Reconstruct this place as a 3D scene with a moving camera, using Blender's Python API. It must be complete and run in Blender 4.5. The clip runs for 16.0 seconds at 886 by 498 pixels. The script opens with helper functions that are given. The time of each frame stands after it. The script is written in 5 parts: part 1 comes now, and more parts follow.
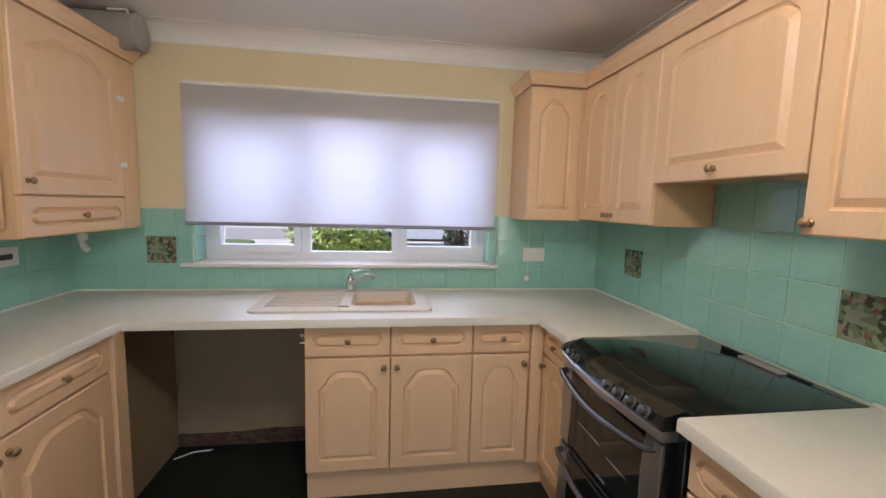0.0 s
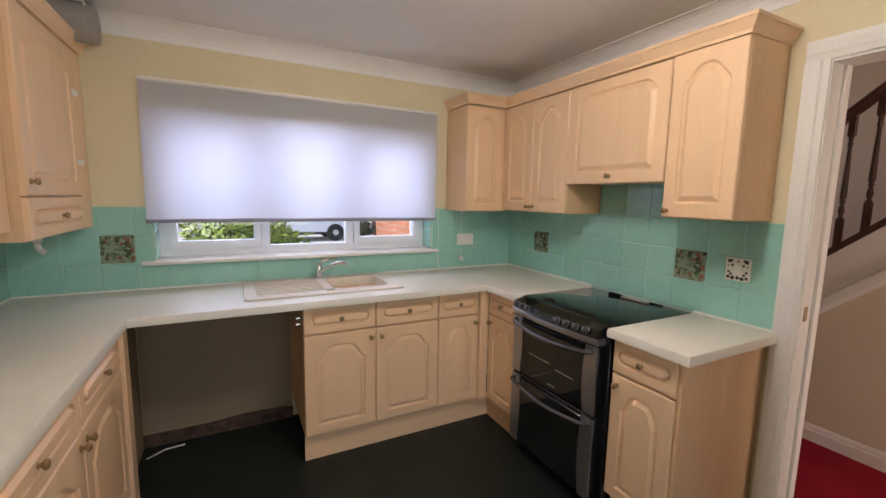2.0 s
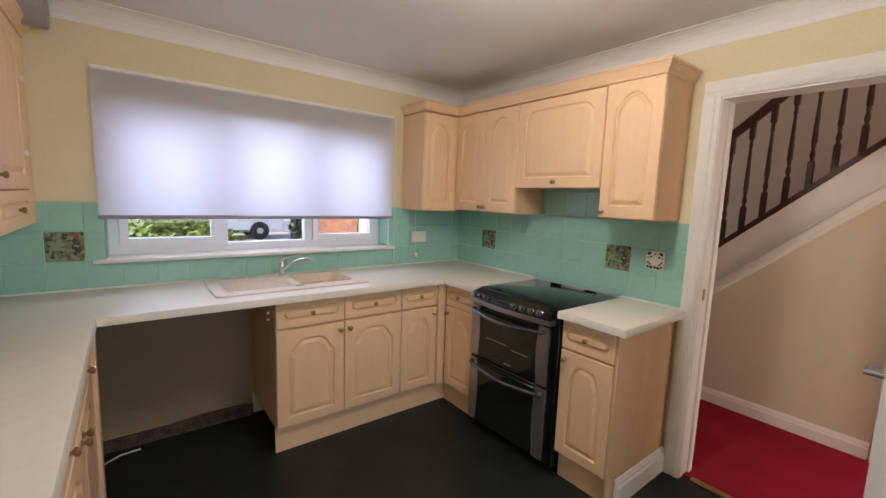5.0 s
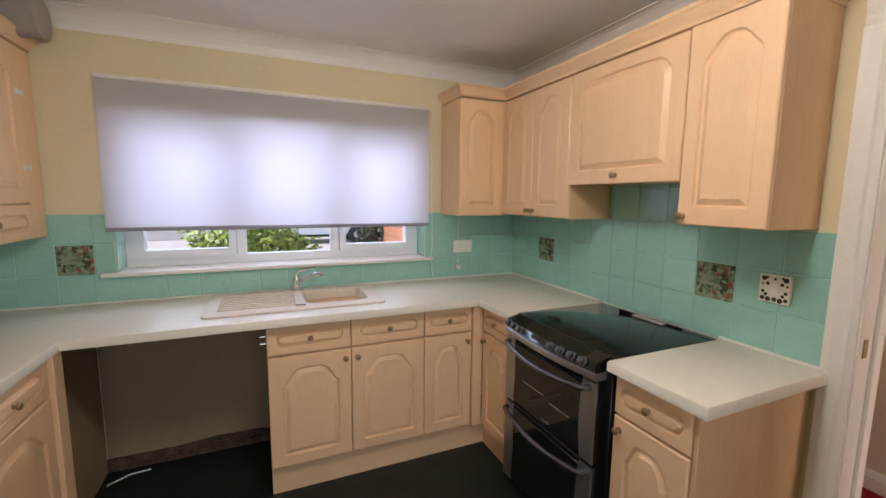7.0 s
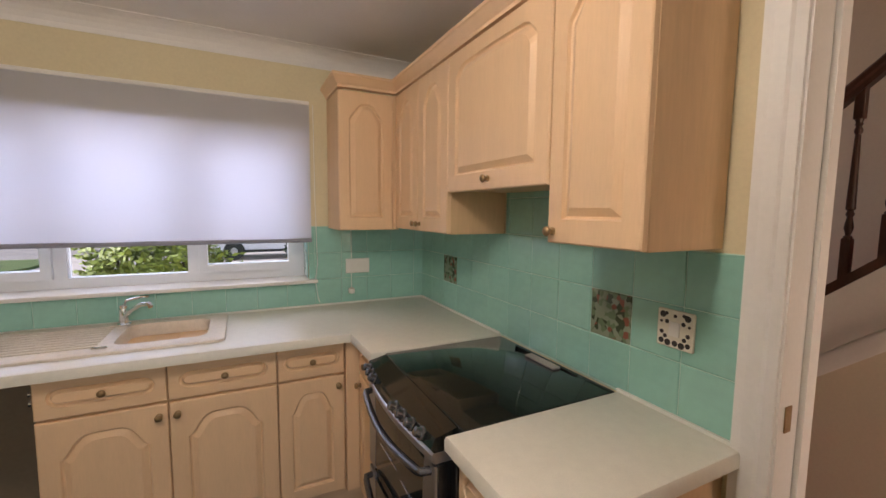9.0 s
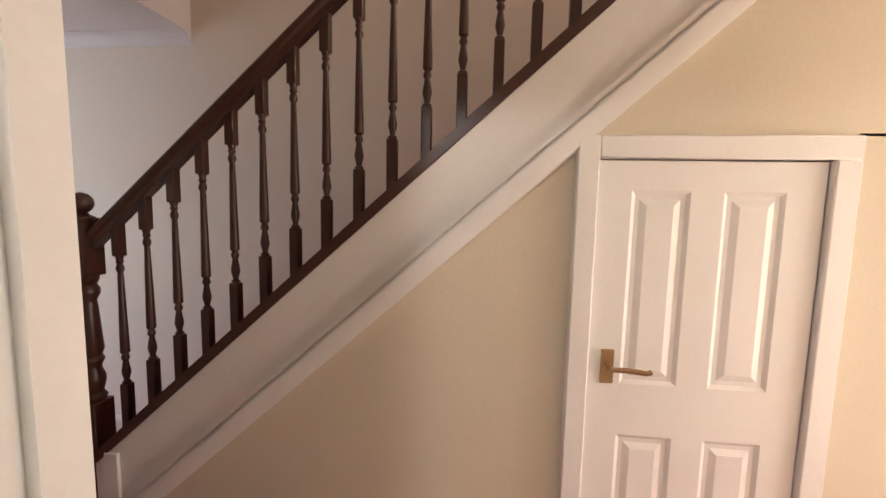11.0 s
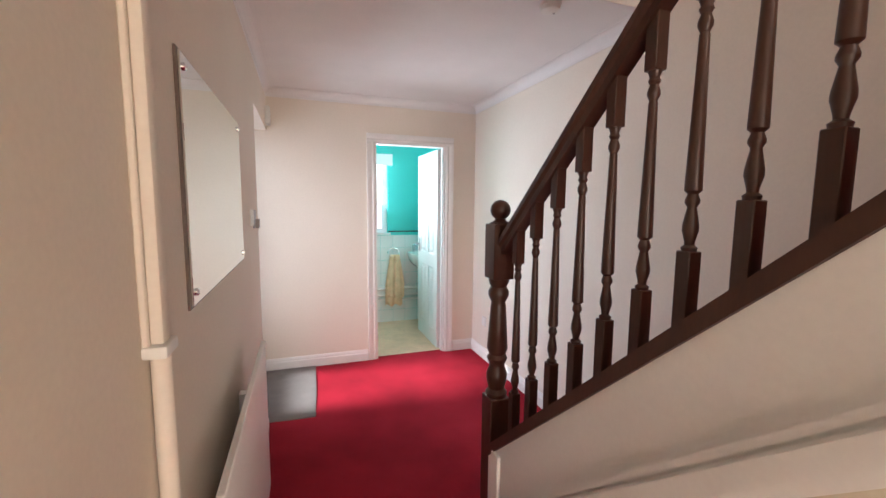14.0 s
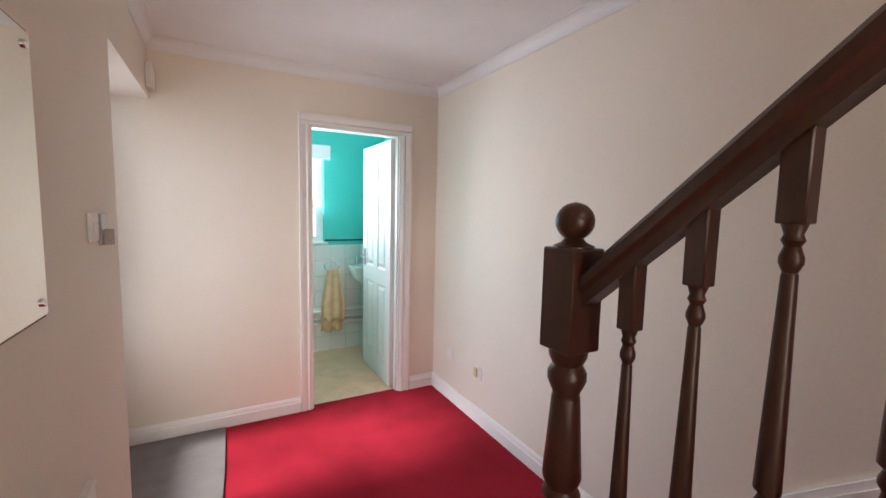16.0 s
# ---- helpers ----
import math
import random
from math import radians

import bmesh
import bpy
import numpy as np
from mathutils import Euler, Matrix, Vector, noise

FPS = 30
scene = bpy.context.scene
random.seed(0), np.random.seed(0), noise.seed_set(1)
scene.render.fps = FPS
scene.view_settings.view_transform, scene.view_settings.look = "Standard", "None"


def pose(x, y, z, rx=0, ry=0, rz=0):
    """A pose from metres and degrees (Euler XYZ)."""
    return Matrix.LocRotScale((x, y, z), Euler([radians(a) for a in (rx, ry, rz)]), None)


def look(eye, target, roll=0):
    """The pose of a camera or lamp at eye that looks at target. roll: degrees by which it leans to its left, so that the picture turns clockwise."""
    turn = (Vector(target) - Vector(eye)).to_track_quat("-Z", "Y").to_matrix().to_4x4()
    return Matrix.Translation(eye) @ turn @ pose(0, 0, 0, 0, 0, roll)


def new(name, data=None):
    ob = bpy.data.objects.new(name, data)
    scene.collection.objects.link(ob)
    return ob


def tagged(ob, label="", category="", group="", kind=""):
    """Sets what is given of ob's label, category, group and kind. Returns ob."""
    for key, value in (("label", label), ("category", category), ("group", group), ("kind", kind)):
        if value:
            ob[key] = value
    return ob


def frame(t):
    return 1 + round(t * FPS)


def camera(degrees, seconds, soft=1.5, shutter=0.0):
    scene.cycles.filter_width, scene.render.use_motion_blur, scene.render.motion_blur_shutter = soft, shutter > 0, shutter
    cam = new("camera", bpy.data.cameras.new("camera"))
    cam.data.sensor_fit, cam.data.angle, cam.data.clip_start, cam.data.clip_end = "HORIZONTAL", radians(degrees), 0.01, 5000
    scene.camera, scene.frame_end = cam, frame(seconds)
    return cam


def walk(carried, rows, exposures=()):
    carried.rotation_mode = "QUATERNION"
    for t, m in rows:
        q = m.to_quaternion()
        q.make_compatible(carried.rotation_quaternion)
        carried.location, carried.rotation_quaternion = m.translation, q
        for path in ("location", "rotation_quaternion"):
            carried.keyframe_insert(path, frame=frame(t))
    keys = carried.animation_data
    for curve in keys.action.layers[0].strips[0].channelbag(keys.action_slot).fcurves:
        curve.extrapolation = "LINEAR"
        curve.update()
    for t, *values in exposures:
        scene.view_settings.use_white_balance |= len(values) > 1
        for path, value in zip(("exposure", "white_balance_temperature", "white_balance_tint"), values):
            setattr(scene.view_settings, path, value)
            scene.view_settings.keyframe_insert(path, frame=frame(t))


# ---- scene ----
cam = camera(94.7, 16.0)
PATH = [
    (0, (0.084, 0.039, 1.427), (0.374, 2.006, 1.207), 1.6),
    (0.5, (-0.093, -0.038, 1.453), (0.433, 1.877, 1.218), 1.3),
    (1, (-0.269, -0.085, 1.448), (0.42, 1.776, 1.201), 0.9),
    (1.5, (-0.427, -0.166, 1.446), (0.394, 1.64, 1.194), 1.0),
    (2, (-0.559, -0.242, 1.441), (0.348, 1.522, 1.191), 1.1),
    (2.5, (-0.675, -0.266, 1.455), (0.301, 1.461, 1.201), 1.2),
    (3, (-0.814, -0.289, 1.454), (0.226, 1.401, 1.201), 1.5),
    (3.5, (-0.905, -0.329, 1.464), (0.195, 1.321, 1.205), 1.8),
    (4, (-0.943, -0.343, 1.467), (0.229, 1.258, 1.212), 2.1),
    (4.2, (-0.957, -0.332, 1.452), (0.257, 1.239, 1.207), 2.2),
    (6.3, (-0.448, -0.19, 1.441), (0.751, 1.393, 1.195), 1.5),
    (6.5, (-0.385, -0.156, 1.45), (0.715, 1.495, 1.199), 1.4),
    (7, (-0.238, -0.095, 1.461), (0.549, 1.726, 1.212), 0.6),
    (7.5, (-0.102, -0.084, 1.461), (0.315, 1.857, 1.22), 0.4),
    (8, (0.041, -0.081, 1.461), (0.305, 1.887, 1.224), 0.4),
    (8.5, (0.192, -0.028, 1.451), (0.644, 1.909, 1.238), 0.6),
    (9, (0.397, 0.074, 1.455), (1.28, 1.859, 1.27), 0.6),
    (9.5, (0.61, 0.123, 1.462), (2.003, 1.545, 1.271), 0.6),
    (10, (0.871, 0.133, 1.449), (2.632, 1.064, 1.266), 0.2),
    (10.2, (0.966, 0.151, 1.449), (2.815, 0.885, 1.24), 1.0),
    (11.2, (1.33, 0.18, 1.442), (3.32, 0.37, 1.24), 1.1),
    (12.3, (1.655, 0.248, 1.437), (3.066, 1.648, 1.22), 0.8),
    (12.5, (1.695, 0.264, 1.44), (3.0, 1.765, 1.23), 0.8),
    (13, (1.761, 0.272, 1.446), (2.803, 1.966, 1.241), 0.6),
    (13.5, (1.828, 0.242, 1.448), (2.629, 2.06, 1.236), 0.6),
    (14, (1.862, 0.228, 1.449), (2.512, 2.106, 1.232), 0.5),
    (14.5, (1.888, 0.323, 1.437), (2.488, 2.219, 1.228), 0.7),
    (15, (1.901, 0.55, 1.449), (2.54, 2.434, 1.245), 1.1),
    (15.5, (1.938, 0.768, 1.445), (2.677, 2.615, 1.238), 1.2),
    (16, (1.948, 1.023, 1.448), (2.903, 2.77, 1.255), 1.3),
]
walk(cam, [(t, look(eye, target, roll)) for t, eye, target, roll in PATH], exposures=[(0, 0.63, 6000, 16), (2.5, 0.65, 6050, 17), (4.2, 0.65, 5950, 16), (6.3, 0.7, 6350, 19), (7.0, 0.65, 6150, 17), (8.0, 0.6, 5850, 15), (8.5, 0.58, 5950, 16), (9.0, 0.42, 6450, 18), (9.5, 0.4, 6800, 19), (10.0, 0.72, 6000, 13), (10.2, 0.82, 5950, 13), (12.3, 1.42, 5700, 12), (13.5, 1.48, 5700, 12), (15.0, 1.42, 5800, 12), (16.0, 1.25, 5850, 12)])

# ---- world and large lights ----
world = bpy.data.worlds.new("world")
scene.world = world
world.use_nodes = True
_wn = world.node_tree.nodes
_sky = _wn.new("ShaderNodeTexSky")
_sky.sky_type = "NISHITA"
_sky.sun_disc = False
_sky.sun_elevation = radians(48)
_sky.sun_rotation = radians(270)
world.node_tree.links.new(_sky.outputs[0], _wn["Background"].inputs[0])
_wn["Background"].inputs[1].default_value = 0.15

_sd = bpy.data.lights.new("sun", "SUN")
_sd.energy, _sd.angle, _sd.color = 3.6, radians(12), (1.0, 0.96, 0.9)
_so = new("sun", _sd)
_so.matrix_world = look((-16, 8, 15), (0, 8, 0))


def area(name, eye, target, w, h, watts, color, spread=180):
    """An area lamp that stands in an opening and shines from eye towards target."""
    d = bpy.data.lights.new(name, "AREA")
    d.shape, d.size, d.size_y, d.energy, d.color, d.spread = "RECTANGLE", w, h, watts, color, radians(spread)
    o = new(name, d)
    o.matrix_world = look(eye, target)
    return o


area("kitchen_window_daylight", (-0.11, 2.86, 1.58), (-0.11, 0, 1.5), 1.62, 0.54, 9.7, (0.80, 0.86, 1.0))
# added lamp in an assumed opening that is never in view
area("unseen_south_daylight", (-0.2, -2.28, 1.5), (-0.2, 0, 1.4), 1.7, 1.2, 10, (1.0, 0.97, 0.92))
area("front_door_daylight", (1.15, 3.43, 1.3), (3, 3.2, 1.1), 0.8, 1.4, 4.6, (0.93, 0.97, 1.0), 125)
area("wc_window_daylight", (2.49, 5.19, 1.6), (2.7, 4, 2.3), 0.6, 0.9, 15, (0.92, 0.97, 1.0))
# warm fill added high in the stairwell; no source is seen there
area("stairwell_fill", (2.95, -2.1, 3.9), (2.8, 1.5, 1.6), 0.9, 1.0, 15, (1.0, 0.74, 0.52))

# warm fill added at the unseen back end to brighten the hall
area("hall_back_fill", (2.0, -2.25, 1.1), (2.1, 1.0, 1.1), 0.66, 1.8, 18, (1.0, 0.80, 0.60))

# ---- materials ----
def material(name, color, rough=0.5, metal=0.0, var=0.10, scale=6.0, fine=60.0, bump=0.05, stretch=(1, 1, 1), coat=0.0, spread=0.0, detail=None, spec=0.5):
    """A procedural surface: colour varied at two scales, fine relief and uneven gloss. spread: change of shade from object to object."""
    m = bpy.data.materials.new(name)
    m.use_nodes = True
    nt = m.node_tree
    n, l = nt.nodes, nt.links
    b = n["Principled BSDF"]
    tc = n.new("ShaderNodeTexCoord")
    mp = n.new("ShaderNodeMapping")
    mp.inputs["Scale"].default_value = stretch
    l.new(tc.outputs["Object"], mp.inputs["Vector"])
    big = n.new("ShaderNodeTexNoise")
    big.inputs["Scale"].default_value, big.inputs["Detail"].default_value = scale, 4
    small = n.new("ShaderNodeTexNoise")
    small.inputs["Scale"].default_value, small.inputs["Detail"].default_value = fine, 5
    for t in (big, small):
        l.new(mp.outputs[0], t.inputs["Vector"])
    mix = n.new("ShaderNodeMath")
    mix.operation = "ADD"
    l.new(big.outputs[0], mix.inputs[0])
    l.new(small.outputs[0], mix.inputs[1])
    src = mix.outputs[0]
    if spread:
        oi = n.new("ShaderNodeObjectInfo")
        ma = n.new("ShaderNodeMath")
        ma.operation = "MULTIPLY_ADD"
        ma.inputs[1].default_value = spread
        l.new(oi.outputs["Random"], ma.inputs[0])
        l.new(src, ma.inputs[2])
        src = ma.outputs[0]
    mr = n.new("ShaderNodeMapRange")
    mr.inputs[1].default_value, mr.inputs[2].default_value = 0.65, 1.35 + spread
    l.new(src, mr.inputs[0])
    ramp = n.new("ShaderNodeMix")
    ramp.data_type = "RGBA"
    other = detail or tuple(c * (1 - 2 * var) for c in color)
    ramp.inputs[6].default_value = (*[min(1, c * (1 + var)) for c in color], 1)
    ramp.inputs[7].default_value = (*other, 1)
    l.new(mr.outputs[0], ramp.inputs[0])
    l.new(ramp.outputs[2], b.inputs["Base Color"])
    rr = n.new("ShaderNodeMapRange")
    rr.inputs[3].default_value, rr.inputs[4].default_value = max(0.02, rough * 0.85), min(1, rough * 1.15)
    l.new(big.outputs[0], rr.inputs[0])
    l.new(rr.outputs[0], b.inputs["Roughness"])
    b.inputs["Metallic"].default_value = metal
    b.inputs["Coat Weight"].default_value = coat
    b.inputs["Specular IOR Level"].default_value = spec
    if bump:
        bp = n.new("ShaderNodeBump")
        bp.inputs["Strength"].default_value, bp.inputs["Distance"].default_value = bump, 0.004
        l.new(mix.outputs[0], bp.inputs["Height"])
        l.new(bp.outputs[0], b.inputs["Normal"])
    return m


M_WOOD = material("limed_wood", (0.80, 0.55, 0.33), 0.42, var=0.028, scale=3, fine=34, bump=0.03, stretch=(6, 6, 0.7))
M_WOODH = material("limed_wood_cross", (0.80, 0.55, 0.33), 0.42, var=0.028, scale=3, fine=34, bump=0.03, stretch=(0.7, 6, 6))
M_CARC = material("limed_panel", (0.70, 0.465, 0.26), 0.5, var=0.05, scale=2, fine=20, bump=0.02, stretch=(5, 5, 0.6))
M_TILE = material("teal_tile", (0.31, 0.58, 0.49), 0.07, var=0.06, scale=9, fine=26, bump=0.55, spread=0.30, coat=0.4)
M_GROUT = material("pale_grout", (0.47, 0.68, 0.59), 0.85, var=0.08, fine=200)
M_WORK = material("pale_laminate", (0.72, 0.685, 0.595), 0.33, var=0.03, scale=40, fine=260, bump=0.01)
M_CREAM = material("cream_paint", (0.72, 0.625, 0.41), 0.75, var=0.03, scale=2, fine=90, bump=0.05)
M_UNDER = material("beige_paint", (0.66, 0.58, 0.45), 0.75, var=0.03, scale=1.5, fine=90, bump=0.05)
M_HALL = material("magnolia_paint", (0.79, 0.71, 0.60), 0.75, var=0.025, scale=1.5, fine=90, bump=0.05)
M_CEIL = material("ceiling_paint", (0.80, 0.77, 0.74), 0.8, var=0.02, scale=5, fine=120, bump=0.12)
M_WHITE = material("white_gloss", (0.80, 0.77, 0.73), 0.42, var=0.02, scale=4, fine=80, bump=0.02)
M_UPVC = material("white_plastic", (0.80, 0.82, 0.85), 0.3, var=0.01, bump=0.0)
M_PLATE = material("switch_plastic", (0.78, 0.76, 0.70), 0.35, var=0.02, bump=0.0)
M_LINO = material("dark_lino", (0.012, 0.017, 0.014), 0.5, var=0.25, scale=5, fine=120, bump=0.06, spec=0.35)
M_CARPET = material("red_carpet", (0.29, 0.012, 0.024), 0.95, var=0.22, scale=2.2, fine=420, bump=0.6, spec=0.1)
M_MAT = material("grey_mat", (0.20, 0.18, 0.165), 0.95, var=0.12, scale=8, fine=500, bump=0.5, spec=0.1)
M_DARK = material("dark_stained_wood", (0.058, 0.022, 0.013), 0.36, var=0.16, scale=4, fine=40, bump=0.04, stretch=(3, 3, 0.8), coat=0.03)
M_BLACK = material("black_enamel", (0.010, 0.010, 0.011), 0.20, var=0.1, bump=0.0)
M_GLASSB = material("black_glass", (0.012, 0.016, 0.015), 0.06, var=0.1, bump=0.0)
M_STEEL = material("brushed_steel", (0.42, 0.42, 0.44), 0.34, metal=0.9, var=0.06, scale=4, fine=120, bump=0.02, stretch=(1, 20, 1))
M_DSTEEL = material("dark_steel", (0.16, 0.16, 0.17), 0.22, metal=0.8, var=0.05, bump=0.0)
M_CHROME = material("chrome", (0.80, 0.80, 0.80), 0.08, metal=1.0, var=0.01, bump=0.0)
M_BRASS = material("aged_brass", (0.40, 0.27, 0.14), 0.35, metal=0.8, var=0.15, fine=150, bump=0.03)
M_SINK = material("beige_composite", (0.70, 0.62, 0.52), 0.45, var=0.06, scale=60, fine=300, bump=0.03)
M_TURQ = material("turquoise_paint", (0.09, 0.59, 0.54), 0.7, var=0.04, scale=2, fine=90, bump=0.04)
M_WTILE = material("white_wall_tile", (0.76, 0.77, 0.74), 0.15, var=0.03, bump=0.02, spread=0.1)
M_VINYL = material("beige_vinyl", (0.74, 0.51, 0.33), 0.45, var=0.10, scale=7, fine=60, bump=0.03)
M_TOWEL = material("peach_towel", (0.78, 0.55, 0.34), 0.95, var=0.12, scale=12, fine=300, bump=0.5, spec=0.1)
M_RUST = material("brown_dirt", (0.10, 0.06, 0.04), 0.9, var=0.4, scale=14, fine=90, bump=0.3)
# dark tone that puts the appliance space's shade into the colour
M_RECESS_SHADE = material("recess_shade", (0.285, 0.21, 0.13), 0.9, var=0.05, scale=4, fine=60, bump=0.1)
M_GREYD = material("grey_duct", (0.36, 0.33, 0.30), 0.55, var=0.06, bump=0.02)
M_ROAD = material("outdoor_paving", (0.52, 0.46, 0.42), 0.9, var=0.10, scale=3, fine=60, bump=0.1)
M_TARMAC = material("outdoor_tarmac", (0.30, 0.27, 0.25), 0.9, var=0.15, scale=2, fine=80, bump=0.1)
M_GRASS = material("outdoor_grass", (0.09, 0.14, 0.03), 0.95, var=0.3, scale=3, fine=50, bump=0.4)
M_LEAF = material("hedge_leaf", (0.25, 0.33, 0.04), 0.5, var=0.35, scale=5, fine=40, bump=0.05)
M_LEAFD = material("conifer_leaf", (0.03, 0.06, 0.03), 0.6, var=0.3, scale=5, fine=40, bump=0.05)
M_BARK = material("bark", (0.10, 0.07, 0.05), 0.9, var=0.3, bump=0.4)
M_CAR = material("white_car_paint", (0.78, 0.78, 0.78), 0.15, var=0.01, bump=0.0, coat=0.5)
M_RUBBER = material("black_rubber", (0.02, 0.02, 0.02), 0.8, var=0.2, bump=0.1)
M_ALLOY = material("grey_alloy", (0.5, 0.5, 0.5), 0.3, metal=0.8, var=0.05, bump=0.0)
M_BRICK = material("outdoor_brick", (0.42, 0.17, 0.09), 0.9, var=0.18, scale=6, fine=70, bump=0.25, spread=0.7)
M_MORTAR = material("outdoor_mortar", (0.42, 0.37, 0.31), 0.95, var=0.1, bump=0.2)
M_INK = material("dark_print", (0.03, 0.025, 0.025), 0.3, var=0.1, bump=0.0)
M_CREAMT = material("cream_tile", (0.78, 0.74, 0.62), 0.15, var=0.04, bump=0.02)


def decor_material(name, base, leaf, flower):
    """A glazed tile with a painted spray of leaves and fruit."""
    m = material(name, base, 0.12, var=0.10, bump=0.03)
    n, l = m.node_tree.nodes, m.node_tree.links
    tc = n.new("ShaderNodeTexCoord")
    vo = n.new("ShaderNodeTexVoronoi")
    vo.inputs["Scale"].default_value = 62
    l.new(tc.outputs["Object"], vo.inputs["Vector"])
    sep = n.new("ShaderNodeSeparateColor")
    l.new(vo.outputs["Color"], sep.inputs[0])
    cr = n.new("ShaderNodeValToRGB")
    cr.color_ramp.interpolation = "CONSTANT"
    e = cr.color_ramp.elements
    e[0].position, e[0].color = 0.0, (*base, 1)
    e[1].position, e[1].color = 0.36, (*leaf, 1)
    x = e.new(0.66)
    x.color = (*flower, 1)
    x = e.new(0.82)
    x.color = (leaf[0] * 0.35, leaf[1] * 0.35, leaf[2] * 0.35, 1)
    l.new(sep.outputs[0], cr.inputs[0])
    l.new(cr.outputs[0], n["Principled BSDF"].inputs["Base Color"])
    return m


M_DECOR = decor_material("painted_fruit_tile", (0.24, 0.29, 0.20), (0.14, 0.20, 0.11), (0.24, 0.09, 0.06))


def simple_nodes(name):
    m = bpy.data.materials.new(name)
    m.use_nodes = True
    m.node_tree.nodes.clear()
    return m, m.node_tree.nodes, m.node_tree.links


def blind_material():
    m, n, l = simple_nodes("blind_fabric")
    d, t = n.new("ShaderNodeBsdfDiffuse"), n.new("ShaderNodeBsdfTranslucent")
    mx, o = n.new("ShaderNodeMixShader"), n.new("ShaderNodeOutputMaterial")
    d.inputs[0].default_value = (0.80, 0.79, 0.80, 1)
    t.inputs[0].default_value = (0.58, 0.58, 0.69, 1)
    w = n.new("ShaderNodeTexNoise")
    w.inputs["Scale"].default_value = 400
    bp = n.new("ShaderNodeBump")
    bp.inputs["Strength"].default_value, bp.inputs["Distance"].default_value = 0.1, 0.001
    l.new(w.outputs[0], bp.inputs["Height"])
    l.new(bp.outputs[0], d.inputs["Normal"])
    mx.inputs[0].default_value = 0.55
    l.new(d.outputs[0], mx.inputs[1])
    l.new(t.outputs[0], mx.inputs[2])
    l.new(mx.outputs[0], o.inputs[0])
    return m


def glass_material(name, rough=0.0, color=(1, 1, 1)):
    m, n, l = simple_nodes(name)
    tr, g = n.new("ShaderNodeBsdfTransparent"), n.new("ShaderNodeBsdfGlossy")
    fr, mx, o = n.new("ShaderNodeFresnel"), n.new("ShaderNodeMixShader"), n.new("ShaderNodeOutputMaterial")
    tr.inputs[0].default_value = (*color, 1)
    g.inputs["Roughness"].default_value = 0.02
    fr.inputs[0].default_value = 1.45
    l.new(fr.outputs[0], mx.inputs[0])
    l.new(tr.outputs[0], mx.inputs[1])
    l.new(g.outputs[0], mx.inputs[2])
    l.new(mx.outputs[0], o.inputs[0])
    return m


def mirror_material():
    m, n, l = simple_nodes("mirror_silver")
    g, o = n.new("ShaderNodeBsdfGlossy"), n.new("ShaderNodeOutputMaterial")
    g.inputs[0].default_value = (0.86, 0.90, 0.87, 1)
    g.inputs["Roughness"].default_value = 0.005
    l.new(g.outputs[0], o.inputs[0])
    return m


M_BLIND, M_GLASS, M_MIRROR = blind_material(), glass_material("window_glass"), mirror_material()
M_CARGLASS = material("car_glass", (0.02, 0.025, 0.03), 0.05, var=0.1, bump=0.0)


# ---- mesh helpers ----
def bx(bm, x0, y0, z0, x1, y1, z1, bevel=0.0, seg=1):
    """Adds a box to bm."""
    v = [bm.verts.new((x, y, z)) for z in (z0, z1) for y in (y0, y1) for x in (x0, x1)]
    f = [bm.faces.new([v[i] for i in q]) for q in ((0, 2, 3, 1), (4, 5, 7, 6), (0, 1, 5, 4), (2, 6, 7, 3), (0, 4, 6, 2), (1, 3, 7, 5))]
    if bevel:
        e = {e for q in f for e in q.edges}
        bmesh.ops.bevel(bm, geom=list(e), offset=bevel, segments=seg, affect="EDGES", profile=0.5)
    return bm


def box(*a, **k):
    return bx(bmesh.new(), *a, **k)


def lathe(bm, profile, at=(0, 0, 0), seg=16, turn=None):
    """Turns (radius, height) pairs round a vertical axis at a place."""
    rings = []
    for r, z in profile:
        ring = []
        for i in range(seg):
            a = 2 * math.pi * i / seg
            p = Vector((r * math.cos(a), r * math.sin(a), z))
            if turn:
                p = turn @ p
            ring.append(bm.verts.new(p + Vector(at)))
        rings.append(ring)
    for a, b in zip(rings, rings[1:]):
        for i in range(seg):
            bm.faces.new((a[i], a[(i + 1) % seg], b[(i + 1) % seg], b[i]))
    for ring, flip in ((rings[0], True), (rings[-1], False)):
        bm.faces.new(ring[::-1] if flip else ring)
    return bm


def rod(bm, p, q, r, seg=10):
    p, q = Vector(p), Vector(q)
    t = (q - p).to_track_quat("Z", "Y")
    return lathe(bm, [(r, 0), (r, (q - p).length)], p, seg, t)


def tube(bm, pts, r, seg=8):
    """A round bar along a line of points."""
    pts = [Vector(p) for p in pts]
    rings = []
    for i, p in enumerate(pts):
        d = (pts[min(i + 1, len(pts) - 1)] - pts[max(i - 1, 0)]).normalized()
        q = d.to_track_quat("Z", "Y")
        rings.append([bm.verts.new(p + q @ Vector((r * math.cos(2 * math.pi * k / seg), r * math.sin(2 * math.pi * k / seg), 0))) for k in range(seg)])
    for a, b in zip(rings, rings[1:]):
        for k in range(seg):
            bm.faces.new((a[k], a[(k + 1) % seg], b[(k + 1) % seg], b[k]))
    bm.faces.new(rings[0][::-1])
    bm.faces.new(rings[-1])
    return bm


